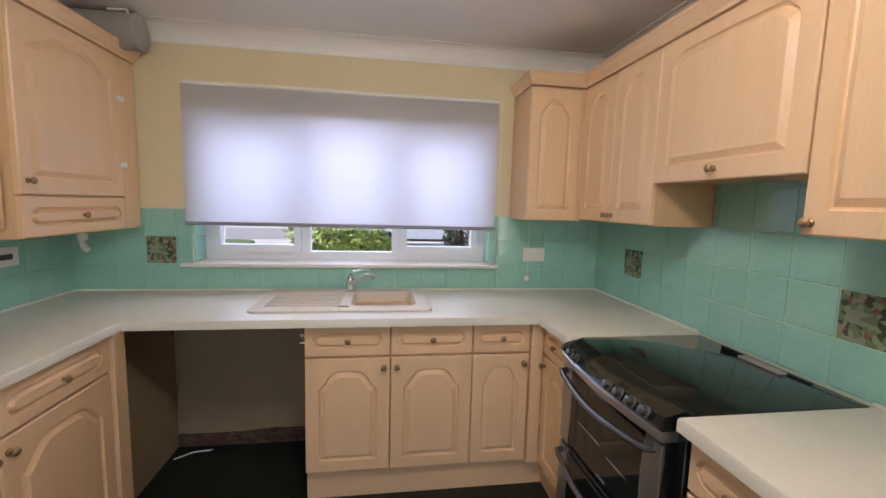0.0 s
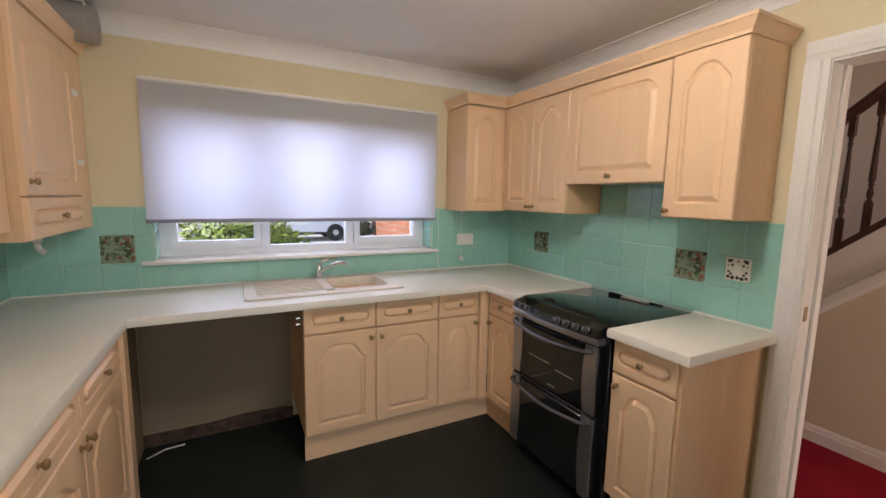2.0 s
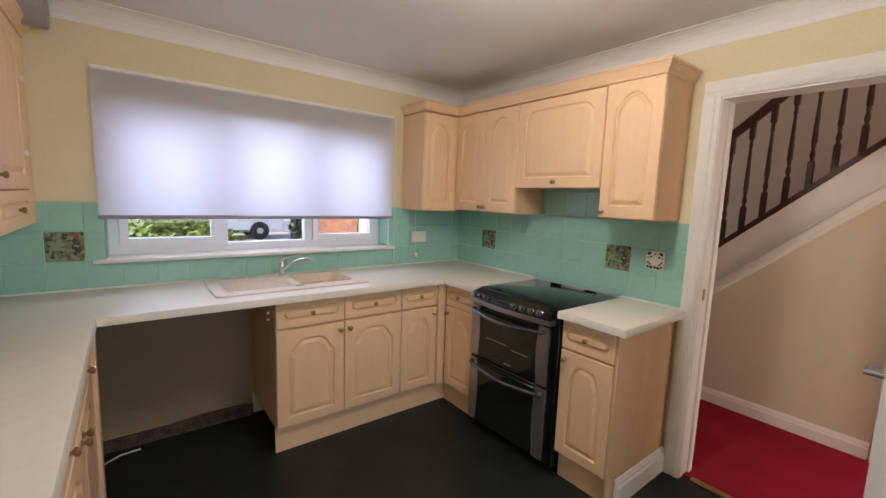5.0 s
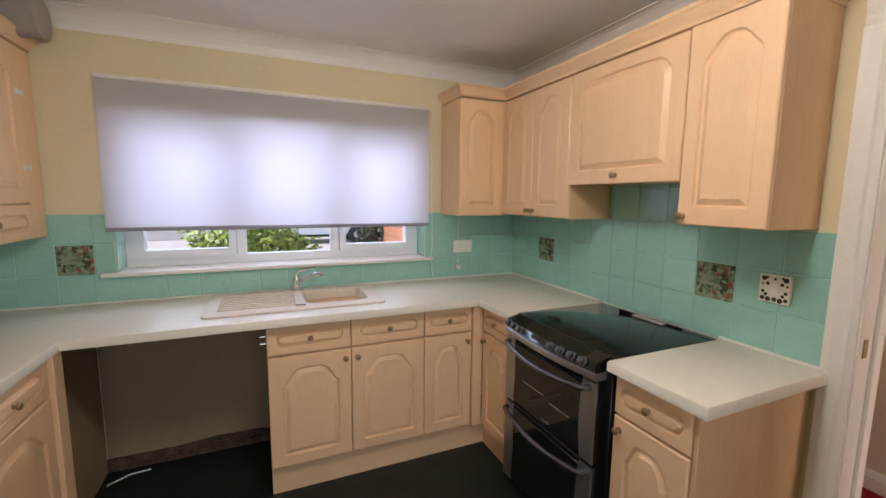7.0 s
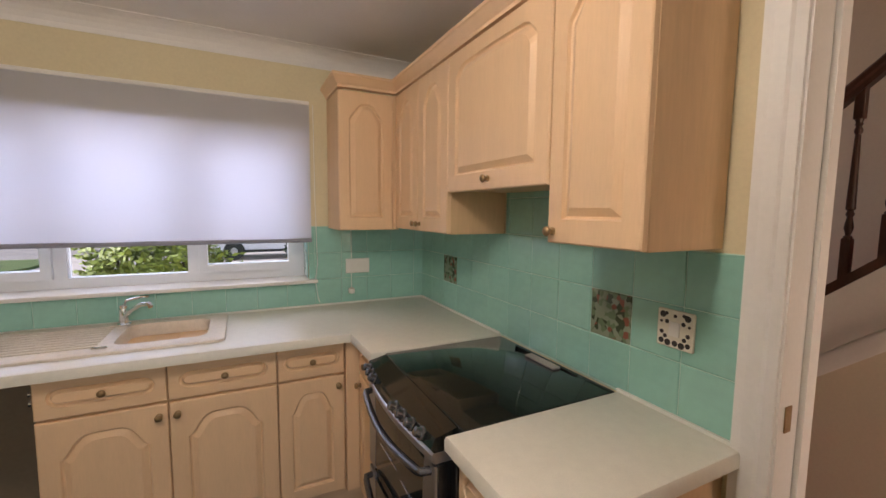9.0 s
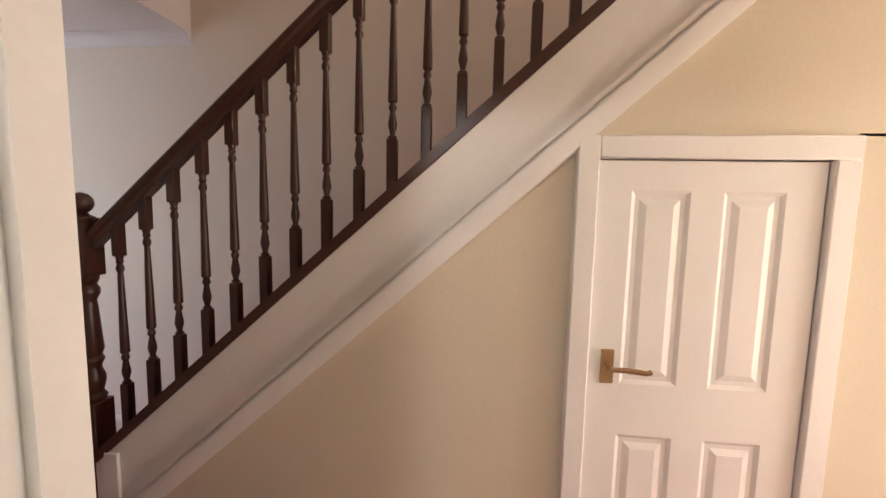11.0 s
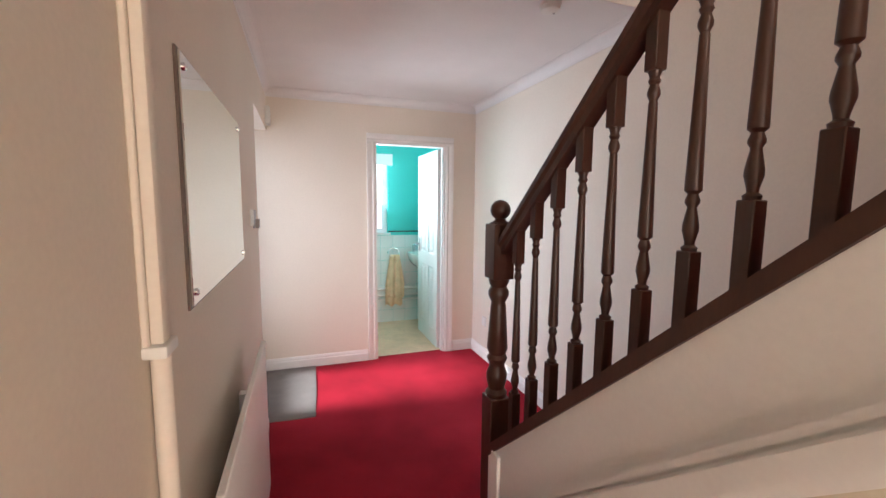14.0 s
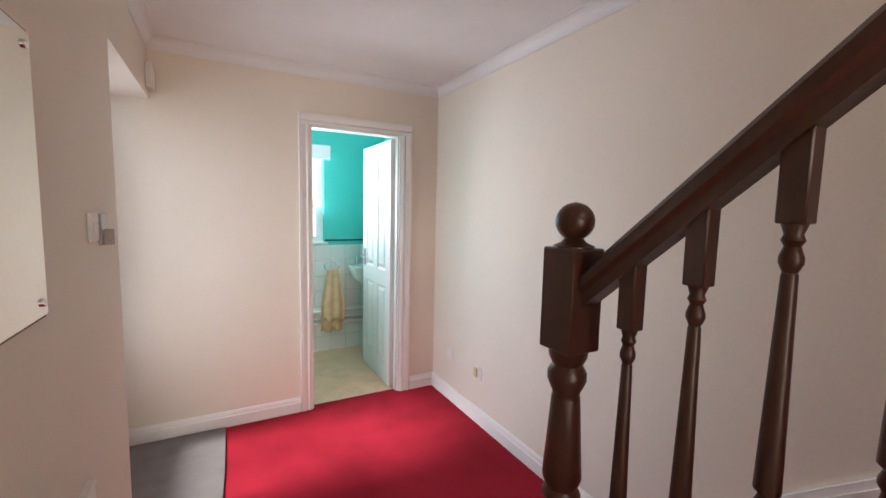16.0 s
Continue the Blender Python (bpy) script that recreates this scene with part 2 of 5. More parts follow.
def prism(bm, outline, axis, lo, hi):
    """Extrudes an outline of pairs along x or y."""
    def at(a, b, c):
        return {"x": (c, a, b), "y": (a, c, b), "z": (a, b, c)}[axis]
    f = [bm.verts.new(at(a, b, lo)) for a, b in outline]
    g = [bm.verts.new(at(a, b, hi)) for a, b in outline]
    n = len(outline)
    bm.faces.new(f)
    bm.faces.new(g[::-1])
    for i in range(n):
        bm.faces.new((f[i], g[i], g[(i + 1) % n], f[(i + 1) % n]))
    bmesh.ops.recalc_face_normals(bm, faces=bm.faces[:])
    return bm


def mesh(bm, name, mat, smooth=False):
    bmesh.ops.recalc_face_normals(bm, faces=bm.faces[:])
    me = bpy.data.meshes.new(name)
    bm.to_mesh(me)
    bm.free()
    me.materials.append(mat)
    if smooth:
        me.shade_smooth()
        me.set_sharp_from_angle(angle=radians(40))
    return me


def part(name, bm, mat, parent, label="", smooth=True):
    """Links a bmesh as one mesh object under a thing or a part."""
    o = new(name, mesh(bm, name, mat, smooth))
    o.parent = parent
    return tagged(o, label)


def thing(name, label, category, m=None, group="", kind=""):
    o = new(name)
    o.empty_display_size = 0.1
    if m is not None:
        o.matrix_world = m
    return tagged(o, label, category, group, kind)


def solid(name, bm, mat, label, category, group="", kind="", smooth=True):
    return tagged(new(name, mesh(bm, name, mat, smooth)), label, category, group, kind)


def structure(name, bm, mat, label, category="wall"):
    return solid(name, bm, mat, label, category, kind="structure", smooth=False)


def offset(poly, d):
    """Moves each side of a counter-clockwise outline inwards by d."""
    out, n = [], len(poly)
    for i in range(n):
        a, b, c = Vector(poly[i - 1]), Vector(poly[i]), Vector(poly[(i + 1) % n])
        u, v = (b - a).normalized(), (c - b).normalized()
        p, q = Vector((-u.y, u.x)), Vector((-v.y, v.x))
        s = p + q
        k = 2 * d / max(0.6, s.length_squared)
        out.append(tuple(b + s * k))
    return out


def loops(bm, rings, cap=True):
    """Joins outlines of equal length, given as lists of points, and closes the last."""
    vs = [[bm.verts.new(p) for p in r] for r in rings]
    for a, b in zip(vs, vs[1:]):
        n = len(a)
        for i in range(n):
            bm.faces.new((a[i], a[(i + 1) % n], b[(i + 1) % n], b[i]))
    if cap:
        bm.faces.new(vs[-1])
    return vs


def fill(bm, *rings):
    """Fills between closed rings of vertices."""
    es = []
    for r in rings:
        for i in range(len(r)):
            e = bm.edges.get((r[i], r[(i + 1) % len(r)])) or bm.edges.new((r[i], r[(i + 1) % len(r)]))
            es.append(e)
    bmesh.ops.triangle_fill(bm, use_beauty=True, use_dissolve=False, edges=es)


# ---- the large structure ----
CEIL, HCEIL = 2.31, 2.37
KW, KE, KN, KS = -1.55, 1.43, 2.45, -2.2
HW, HE, HN = 1.61, 3.46, 3.92
DW = 1.56  # hall face of the thin wall round the kitchen doorway
WCN = 5.1


def boxes(*rows):
    b = bmesh.new()
    for r in rows:
        bx(b, *r)
    return b


structure("floor", box(-1.65, KS, -0.12, 1.47, KN + 0.02, 0.0), M_LINO, "dark green-black worn lino kitchen floor", "floor")
structure("floor_hall", box(1.47, KS, -0.12, HE, HN + 0.05, 0.006), M_CARPET, "red fitted carpet of the hall floor", "floor")
structure("floor_wc", box(1.9, HN + 0.05, -0.12, HE, WCN, 0.004), M_VINYL, "beige vinyl cloakroom floor", "floor")
WALL_N = structure("wall_north", boxes((-1.65, KN, -0.1, -0.952, KN + 0.27, 2.6), (0.73, KN, -0.1, 1.43, KN + 0.27, 2.6),
                                       (-0.952, KN, -0.1, 0.73, KN + 0.27, 1.055), (-0.952, KN, 1.87, 0.73, KN + 0.27, 2.6)), M_CREAM, "cream painted kitchen window wall")
WALL_W = structure("wall_west", box(KW - 0.1, KS, -0.1, KW, KN, 2.6), M_CREAM, "cream painted kitchen wall behind the long worktop")
WALL_E = structure("wall_east", boxes((KE, 0.53, -0.1, KE + 0.05, KN + 0.25, 2.6), (KE, -0.27, 1.985, KE + 0.05, 0.53, 2.6), (KE, KS, -0.1, KE + 0.05, -0.27, 2.6)), M_CREAM, "cream painted kitchen wall with a doorway")
# unseen wall; its wide opening is assumed, to let in the south lamp
structure("wall_south", boxes((-1.65, KS - 0.2, -0.1, -1.1, KS, 2.6), (0.7, KS - 0.2, -0.1, 1.48, KS, 2.6), (-1.1, KS - 0.2, 2.2, 0.7, KS, 2.6), (-1.1, KS - 0.2, -0.1, 0.7, KS, 0.1)), M_CREAM, "cream painted south wall round an assumed, unseen opening")
structure("ceiling", box(-1.65, KS, CEIL, 1.43, KN, CEIL + 0.15), M_CEIL, "white textured kitchen ceiling", "ceiling")

structure("wall_hall_west", boxes((KE + 0.05, 0.53, -0.1, DW, 0.65, 2.6), (KE + 0.05, 0.65, -0.1, HW, 2.94, 2.6), (KE + 0.05, -0.27, 1.985, DW, 0.53, 2.6), (KE + 0.05, KS, -0.1, DW, -0.27, 2.6),
                                  (KE - 0.15, 2.73, -0.1, KE + 0.05, 2.94, 2.6), (KE - 0.15, 2.94, 2.035, HW, HN, 2.6), (KE - 0.15, HN, -0.1, HW, HN + 0.1, 2.6)), M_HALL, "magnolia painted hall wall with mirror and radiator")
WALL_HN = structure("wall_hall_north", boxes((HW, HN, -0.1, 2.485, HN + 0.1, 2.6), (3.165, HN, -0.1, HE, HN + 0.1, 2.6), (2.485, HN, 2.0, 3.165, HN + 0.1, 2.6)), M_HALL, "magnolia painted hall end wall with cloakroom doorway")
structure("wall_hall_east", box(HE, KS, -0.1, HE + 0.1, HN + 0.1, 5.0), M_HALL, "magnolia painted wall beside the stairs")
# unseen wall; its opening is added for the hall's back fill lamp
structure("wall_hall_south", boxes((1.48, KS - 0.1, -0.1, 1.65, KS, 3.2), (2.35, KS - 0.1, -0.1, HE + 0.1, KS, 3.2), (1.65, KS - 0.1, 2.02, 2.35, KS, 3.2)), M_HALL, "magnolia painted hall back wall")
structure("ceiling_hall", boxes((KE + 0.05, KS, HCEIL, 2.50, HN, HCEIL + 0.2), (2.50, 1.84, HCEIL, HE, HN, HCEIL + 0.2)), M_CEIL, "white hall ceiling open above the stairs", "ceiling")
# the high south opening is made up, to go with the stairwell fill lamp
structure("wall_stairwell", boxes((2.40, KS, HCEIL + 0.2, 2.50, 1.84, 5.0), (2.40, 1.84, HCEIL + 0.2, HE, 1.94, 5.0), (2.34, KS - 0.2, 3.2, 2.5, KS - 0.1, 5.0), (3.4, KS - 0.2, 3.2, HE + 0.1, KS - 0.1, 5.0),
                                  (2.5, KS - 0.2, 3.2, 3.4, KS - 0.1, 3.4), (2.5, KS - 0.2, 4.4, 3.4, KS - 0.1, 5.0)), M_HALL, "magnolia painted upper stairwell walls")
structure("ceiling_landing", box(2.34, KS - 0.2, 5.0, HE + 0.1, 1.94, 5.1), M_CEIL, "white ceiling over the stairwell", "ceiling")
structure("wall_wc_west", box(1.9, HN + 0.1, -0.1, 2.0, WCN, 2.6), M_TURQ, "turquoise painted cloakroom side wall")
structure("wall_wc_east", box(HE, HN + 0.1, -0.1, HE + 0.1, WCN, 2.6), M_TURQ, "turquoise painted cloakroom wall")
WALL_WC = structure("wall_wc_north", boxes((1.9, WCN, -0.1, 2.15, WCN + 0.2, 2.6), (2.84, WCN, -0.1, HE + 0.1, WCN + 0.2, 2.6), (2.15, WCN, -0.1, 2.84, WCN + 0.2, 1.10), (2.15, WCN, 2.0, 2.84, WCN + 0.2, 2.6)), M_TURQ, "turquoise painted cloakroom window wall")
structure("ceiling_wc", box(1.9, HN + 0.1, HCEIL, HE, WCN, HCEIL + 0.15), M_CEIL, "white cloakroom ceiling", "ceiling")


def coving(name, runs, top, size, label):
    """A concave plaster moulding between wall and ceiling. runs: axis, wall position, side, from, to."""
    b = bmesh.new()
    arc = [(size * (1 - math.sin(a)), -size * (1 - math.cos(a))) for a in [math.pi / 2 * i / 6 for i in range(7)]]
    prof = [(0, 0), (size, 0), (size, -0.004)] + [(max(0.004, d), min(-0.004, z)) for d, z in arc[1:-1]] + [(0.004, -size), (0, -size)]
    for axis, at, side, lo, hi in runs:
        prism(b, [(at + side * d, top + z) for d, z in prof], axis, lo, hi)
    return structure(name, b, M_CEIL, label, "coving")


coving("trim_kitchen_coving", [("x", KN, -1, KW, KE), ("y", KE, -1, KS, KN), ("y", KW, 1, KS, KN)], CEIL, 0.09, "white plaster coving round the kitchen ceiling")
coving("trim_hall_coving", [("x", HN, -1, HW, HE), ("y", HE, -1, 1.84, HN), ("y", HW, 1, 0.65, HN)], HCEIL, 0.065, "white plaster coving round the hall ceiling")


def skirting(name, runs, label, h=0.125):
    b = bmesh.new()
    prof = [(0, 0), (0.018, 0), (0.018, h * 0.68), (0.013, h * 0.76), (0.013, h * 0.84), (0.006, h), (0, h)]
    for axis, at, side, lo, hi in runs:
        prism(b, [(at + side * d, z) for d, z in prof], axis, lo, hi)
    return structure(name, b, M_WHITE, label, "skirting board")


skirting("baseboard_hall", [("x", HN, -1, HW - 0.2, 2.413), ("x", HN, -1, 3.242, HE), ("y", HE, -1, 2.0, HN), ("y", HW, 1, 0.65, 2.94), ("y", 2.545, -1, -0.07, 1.46)], "white moulded skirting round the hall", 0.108)
skirting("baseboard_kitchen", [("x", 0.608, -1, 0.93, KE)], "white skirting along the end of the cabinet run", 0.14)


def architrave(name, axis, at, side, lo, hi, top, w, label, parent=None):
    """A moulded frame round an opening, on one face of a wall."""
    r = thing(name, label, "door frame", kind="structure")
    def prof(d0, d1):
        return [(d0, 0), (d0, 0.012), (d0 + (d1 - d0) * 0.25, 0.018), (d0 + (d1 - d0) * 0.4, 0.013), (d0 + (d1 - d0) * 0.75, 0.020), (d1, 0.022), (d1, 0)]
    for nm, a, b in (("jamb_trim", lo, lo - w), ("jamb_trim", hi, hi + w)):
        bm = bmesh.new()
        o = [((p, at + side * q) if axis == "x" else (at + side * q, p)) for p, q in prof(a, b)]
        prism(bm, o, "z", 0.0, top)
        part(nm, bm, M_WHITE, r, smooth=False)
    bm = bmesh.new()
    o = [(at + side * q, p) for p, q in prof(top, top + w)]
    prism(bm, o, axis, lo - w, hi + w)
    part("head_trim", bm, M_WHITE, r, smooth=False)
    return r


def lining(name, x0, x1, y0, y1, top, t, along, label):
    """The lining inside a doorway, with a stop bead."""
    r = thing(name, label, "door frame", kind="structure")
    if along == "x":
        part("jamb", box(x0, y0, 0, x0 + t, y1, top), M_WHITE, r)
        part("jamb", box(x1 - t, y0, 0, x1, y1, top), M_WHITE, r)
        part("head", box(x0 + t, y0, top - t, x1 - t, y1, top), M_WHITE, r)
        part("stop_bead", box(x1 - t - 0.012, y0 + 0.02, 0, x1 - t, y0 + 0.06, top - t), M_WHITE, r)
    else:
        part("jamb", box(x0, y0, 0, x1, y0 + t, top), M_WHITE, r)
        part("jamb", box(x0, y1 - t, 0, x1, y1, top), M_WHITE, r)
        part("head", box(x0, y0 + t, top - t, x1, y1 - t, top), M_WHITE, r)
        part("stop_bead", box(x1 - 0.05, y1 - t - 0.012, 0, x1 - 0.01, y1 - t, top - t), M_WHITE, r)
    return r


lining("door_frame_kitchen", KE - 0.002, DW + 0.002, -0.27, 0.53, 1.985, 0.02, "y", "white painted lining of the kitchen doorway")
architrave("trim_door_kitchen", "y", KE, -1, -0.26, 0.515, 1.975, 0.075, "white moulded architrave on the kitchen side")
architrave("trim_door_kitchen_hall", "y", DW, 1, -0.26, 0.52, 1.975, 0.07, "white moulded architrave on the hall side")
lining("door_frame_wc", 2.485, 3.165, HN - 0.002, HN + 0.102, 2.0, 0.02, "x", "white painted lining of the cloakroom doorway")
architrave("trim_door_wc", "x", HN, -1, 2.493, 3.157, 1.992, 0.075, "white moulded architrave round the cloakroom doorway")
solid("threshold_strip", box(1.45, -0.24, 0.0, 1.49, 0.47, 0.011, bevel=0.004), M_BRASS, "brass strip between kitchen lino and hall carpet", "threshold strip")


# ---- doors ----
def panel_door(name, m, w, h, label, handle_x, rows, lever=M_STEEL, t=0.035, knob_side=1, plate_z=(0.92, 1.07)):
    """A moulded panel door; local x along the leaf from the hinge, y through it."""
    r = thing(name, label, "door", m, kind="structure")
    bm = bmesh.new()
    sides = ((0.0, -1), (t, 1))
    mx, gap = 0.10, 0.09
    pw = (w - 2 * mx - gap) / 2
    holes = [(mx + i * (pw + gap), z0, mx + i * (pw + gap) + pw, z1) for z0, z1 in rows for i in (0, 1)]
    for y, s in sides:
        outer = [bm.verts.new(p) for p in ((0, y, 0), (w, y, 0), (w, y, h), (0, y, h))]
        rings = []
        for x0, z0, x1, z1 in holes:
            o = [(x0, z0), (x1, z0), (x1, z1), (x0, z1)]
            rr = [(o, 0), (offset(o, 0.012), 0.008), (offset(o, 0.025), 0.008), (offset(o, 0.045), 0.001)]
            vs = loops(bm, [[(a, y - s * d, b) for a, b in q] for q, d in rr])
            rings.append(vs[0])
        fill(bm, outer, *rings)
        sides_v = outer
        if s < 0:
            first = outer
    for i in range(4):
        bm.faces.new((first[i], first[(i + 1) % 4], sides_v[(i + 1) % 4], sides_v[i]))
    part("leaf", bm, M_WHITE, r, smooth=False)
    zl = plate_z[0] + 0.55 * (plate_z[1] - plate_z[0])
    for y, s in sides:
        hd = part("lever_handle", bmesh.new(), lever, r)
        b = bmesh.new()
        bx(b, handle_x - 0.02, min(y, y + s * 0.006), plate_z[0], handle_x + 0.02, max(y, y + s * 0.006), plate_z[1], bevel=0.002)
        rod(b, (handle_x, y, zl), (handle_x, y + s * 0.05, zl), 0.008)
        k = knob_side
        tube(b, [(handle_x, y + s * 0.045, zl), (handle_x - k * 0.05, y + s * 0.05, zl + 0.002), (handle_x - k * 0.10, y + s * 0.046, zl - 0.005), (handle_x - k * 0.115, y + s * 0.046, zl)], 0.008)
        hd.data = mesh(b, "lever_handle", lever, True)
    return r


SIX = ((0.16, 0.80), (0.93, 1.55), (1.66, 1.86))
panel_door("door_wc", pose(3.143, 4.01, 0.012, 0, 0, 90.5), 0.66, 1.96, "white six-panel door standing open into the cloakroom", 0.60, SIX)
panel_door("door_kitchen", pose(1.42, -0.275, 0.008, 0, 0, 174), 0.74, 1.96, "white six-panel kitchen door standing open", 0.68, SIX)
panel_door("door_under_stairs", pose(2.527, -0.14, 0.015, 0, 0, -90), 0.62, 1.575, "white panelled door of the cupboard under the stairs", 0.06, ((0.14, 0.735), (0.90, 1.49)), lever=M_BRASS, knob_side=-1, plate_z=(0.90, 1.007))
cu = thing("trim_door_under_stairs", "white architrave of the under-stairs cupboard", "door frame", kind="structure")
part("jamb_trim", box(2.505, -0.14, 0, 2.548, -0.078, 1.66, bevel=0.004), M_WHITE, cu)
part("head_trim", box(2.505, -0.83, 1.595, 2.535, -0.14, 1.66, bevel=0.004), M_WHITE, cu)
part("jamb_trim", box(2.505, -0.83, 0, 2.535, -0.765, 1.595, bevel=0.004), M_WHITE, cu)

fd = thing("door_front", "glazed white front door in a deep reveal", "door", kind="structure")
part("frame", boxes((1.20, 2.94, 0, 1.26, 3.01, 2.035), (1.20, 3.85, 0, 1.26, HN, 2.035), (1.20, 3.01, 1.965, 1.26, 3.85, 2.035)), M_UPVC, fd)
part("leaf", boxes((1.21, 3.01, 0, 1.25, 3.85, 0.5), (1.21, 3.01, 0.5, 1.25, 3.10, 1.965), (1.21, 3.76, 0.5, 1.25, 3.85, 1.965), (1.21, 3.10, 1.87, 1.25, 3.76, 1.965)), M_UPVC, fd)
pane = part("pane", box(1.225, 3.10, 0.5, 1.235, 3.76, 1.87), M_GLASS, fd)
pane.visible_shadow = False
solid("door_chime", box(HW, 3.80, 2.07, HW + 0.035, 3.90, 2.21, bevel=0.006), M_PLATE, "small white plastic box above the front door", "door chime")


# ---- kitchen window ----
wn = thing("window_1", "white plastic three-light kitchen window", "window", kind="structure")
Y0, Y1 = 2.60, 2.66
part("window_frame", boxes((-0.952, Y0, 1.062, 0.73, Y1, 1.115), (-0.952, Y0, 1.82, 0.73, Y1, 1.87), (-0.952, Y0, 1.115, -0.90, Y1, 1.82), (0.68, Y0, 1.115, 0.73, Y1, 1.82),
                           (-0.405, Y0, 1.115, -0.355, Y1, 1.82), (0.137, Y0, 1.115, 0.187, Y1, 1.82)), M_UPVC, wn, smooth=False)
for a, b in ((-0.90, -0.405), (0.187, 0.68)):
    part("sash", boxes((a + 0.002, Y0 - 0.02, 1.112, b - 0.002, Y1 - 0.01, 1.155), (a + 0.002, Y0 - 0.02, 1.78, b - 0.002, Y1 - 0.01, 1.822), (a + 0.002, Y0 - 0.02, 1.155, a + 0.042, Y1 - 0.01, 1.78), (b - 0.042, Y0 - 0.02, 1.155, b - 0.002, Y1 - 0.01, 1.78)), M_UPVC, wn, smooth=False)
for a, b, z in ((-0.858, -0.447, 1.155), (-0.355, 0.137, 1.115), (0.229, 0.638, 1.155)):
    p = part("pane", box(a, 2.627, z, b, 2.633, 1.80), M_GLASS, wn)
    p.visible_shadow = False
part("window_sill", box(-1.01, 2.412, 1.045, 0.775, 2.60, 1.066, bevel=0.006, seg=2), M_WHITE, wn)
bl = thing("roller_blind", "white translucent fabric roller blind pulled most of the way down", "blind")
bm = bmesh.new()
nx = 40
for j, z in enumerate((2.025, 1.8, 1.6, 1.4, 1.295)):
    for i in range(nx + 1):
        x = -0.975 + 1.72 * i / nx
        bm.verts.new((x, 2.428 + 0.0015 * math.sin(x * 9) * j, z))
bm.verts.ensure_lookup_table()
for j in range(4):
    for i in range(nx):
        a = j * (nx + 1) + i
        bm.faces.new([bm.verts[k] for k in (a, a + 1, a + nx + 2, a + nx + 1)])
part("fabric", bm, M_BLIND, bl)
part("bottom_bar", box(-0.978, 2.421, 1.275, 0.748, 2.437, 1.297, bevel=0.006, seg=2), material("bar_grey", (0.30, 0.30, 0.36), 0.4, var=0.03), bl, "grey weighted bottom bar")
b = bmesh.new()
rod(b, (-0.975, 2.436, 2.025), (0.745, 2.436, 2.025), 0.012, 14)
part("roller", b, M_WHITE, bl)
b = bmesh.new()
tube(b, [(0.765, 2.435, 2.02), (0.768, 2.432, 1.5), (0.775, 2.43, 1.15), (0.762, 2.43, 1.06), (0.775, 2.43, 0.96), (0.785, 2.43, 0.93)], 0.0022, 6)
part("pull_chain", b, M_WHITE, bl, "thin white looped pull chain")


# ---- kitchen cabinets ----
def arch_outline(w, h, style, d=0.0):
    """The outline of a raised panel, drawn in by d: arch for base doors, tall for wall doors, wide for the hood, slot for drawers."""
    if style == "slot":
        c, e = h / 2, 0.075 if w > 0.33 else 0.062
        pts = []
        for cx, s in ((w - e, -math.pi / 2), (e, math.pi / 2)):
            for i in range(9):
                t = s + math.pi * i / 8
                pts.append((cx + (0.040 - d) * math.cos(t), c + (0.035 - d) * math.sin(t)))
        return pts
    m = 0.060 if w > 0.3 else 0.052
    lo, top = (0.052 if style == "arch" else 0.062) + d, h - (0.060 if style == "arch" else 0.055) - d
    l, r, c = m + d, w - m - d, w / 2
    half = (r - l) / 2
    if style == "arch":
        rise = 0.088 - 0.5 * d
        zs, right = top - rise, []
        arc = [(c + half * u, zs + rise * (0.5 + 0.5 * math.cos(math.pi * abs(u) ** 2.3))) for u in [1 - i / 10 for i in range(21)]]
    elif style == "tall":
        zs = top - 0.085 + 0.4 * d
        right = [(r, zs), (r - 0.004, zs + 0.014)]
        k = (w / 2 - m) * 0.42 - 0.3 * d
        arc = [(c + k, top - 0.012), (c + k * 0.6, top - 0.003), (c, top), (c - k * 0.6, top - 0.003), (c - k, top - 0.012)]
    else:
        zs = top - 0.055 + 0.4 * d
        right = [(r, zs), (r - 0.005, zs + 0.016)]
        k = half - 0.038 + 0.5 * d
        arc = [(c + k, top - 0.008), (c + k - 0.02, top), (c, top + 0.004), (c - k + 0.02, top), (c - k, top - 0.008)]
    left = [(2 * c - x, z) for x, z in right[::-1]]
    return [(l, lo), (r, lo)] + right + arc + left


def front_mesh(w, h, style, t=0.02):
    """A door or drawer front with a routed, raised panel; its face looks to -y."""
    bm = bmesh.new()
    r0 = [(0, 0), (w, 0), (w, h), (0, h)]
    back = [bm.verts.new((x, 0, z)) for x, z in r0]
    mid = [bm.verts.new((x, -t + 0.004, z)) for x, z in r0]
    face = [bm.verts.new((x, -t, z)) for x, z in offset(r0, 0.004)]
    for a, b in ((back, mid), (mid, face)):
        for i in range(4):
            bm.faces.new((a[i], a[(i + 1) % 4], b[(i + 1) % 4], b[i]))
    bm.faces.new(back[::-1])
    def ring(d):
        return arch_outline(w, h, style, d)
    if style == "slot":
        rr = [(ring(0), 0), (ring(0.004), 0.009), (ring(0.009), 0.011), (ring(0.019), -0.005)]
    else:
        rr = [(ring(0), 0), (ring(0.004), 0.009), (ring(0.009), 0.0115), (ring(0.030), -0.001)]
    vs = loops(bm, [[(x, -t + d, z) for x, z in q] for q, d in rr])
    fill(bm, face, vs[0])
    return bm


def knob_bm():
    b = bmesh.new()
    turn = Euler((math.pi / 2, 0, 0)).to_matrix()
    return lathe(b, [(0.011, 0), (0.011, 0.003), (0.006, 0.006), (0.006, 0.012), (0.012, 0.017), (0.0135, 0.022), (0.010, 0.027), (0.003, 0.029)], (0, 0, 0), 14, turn)


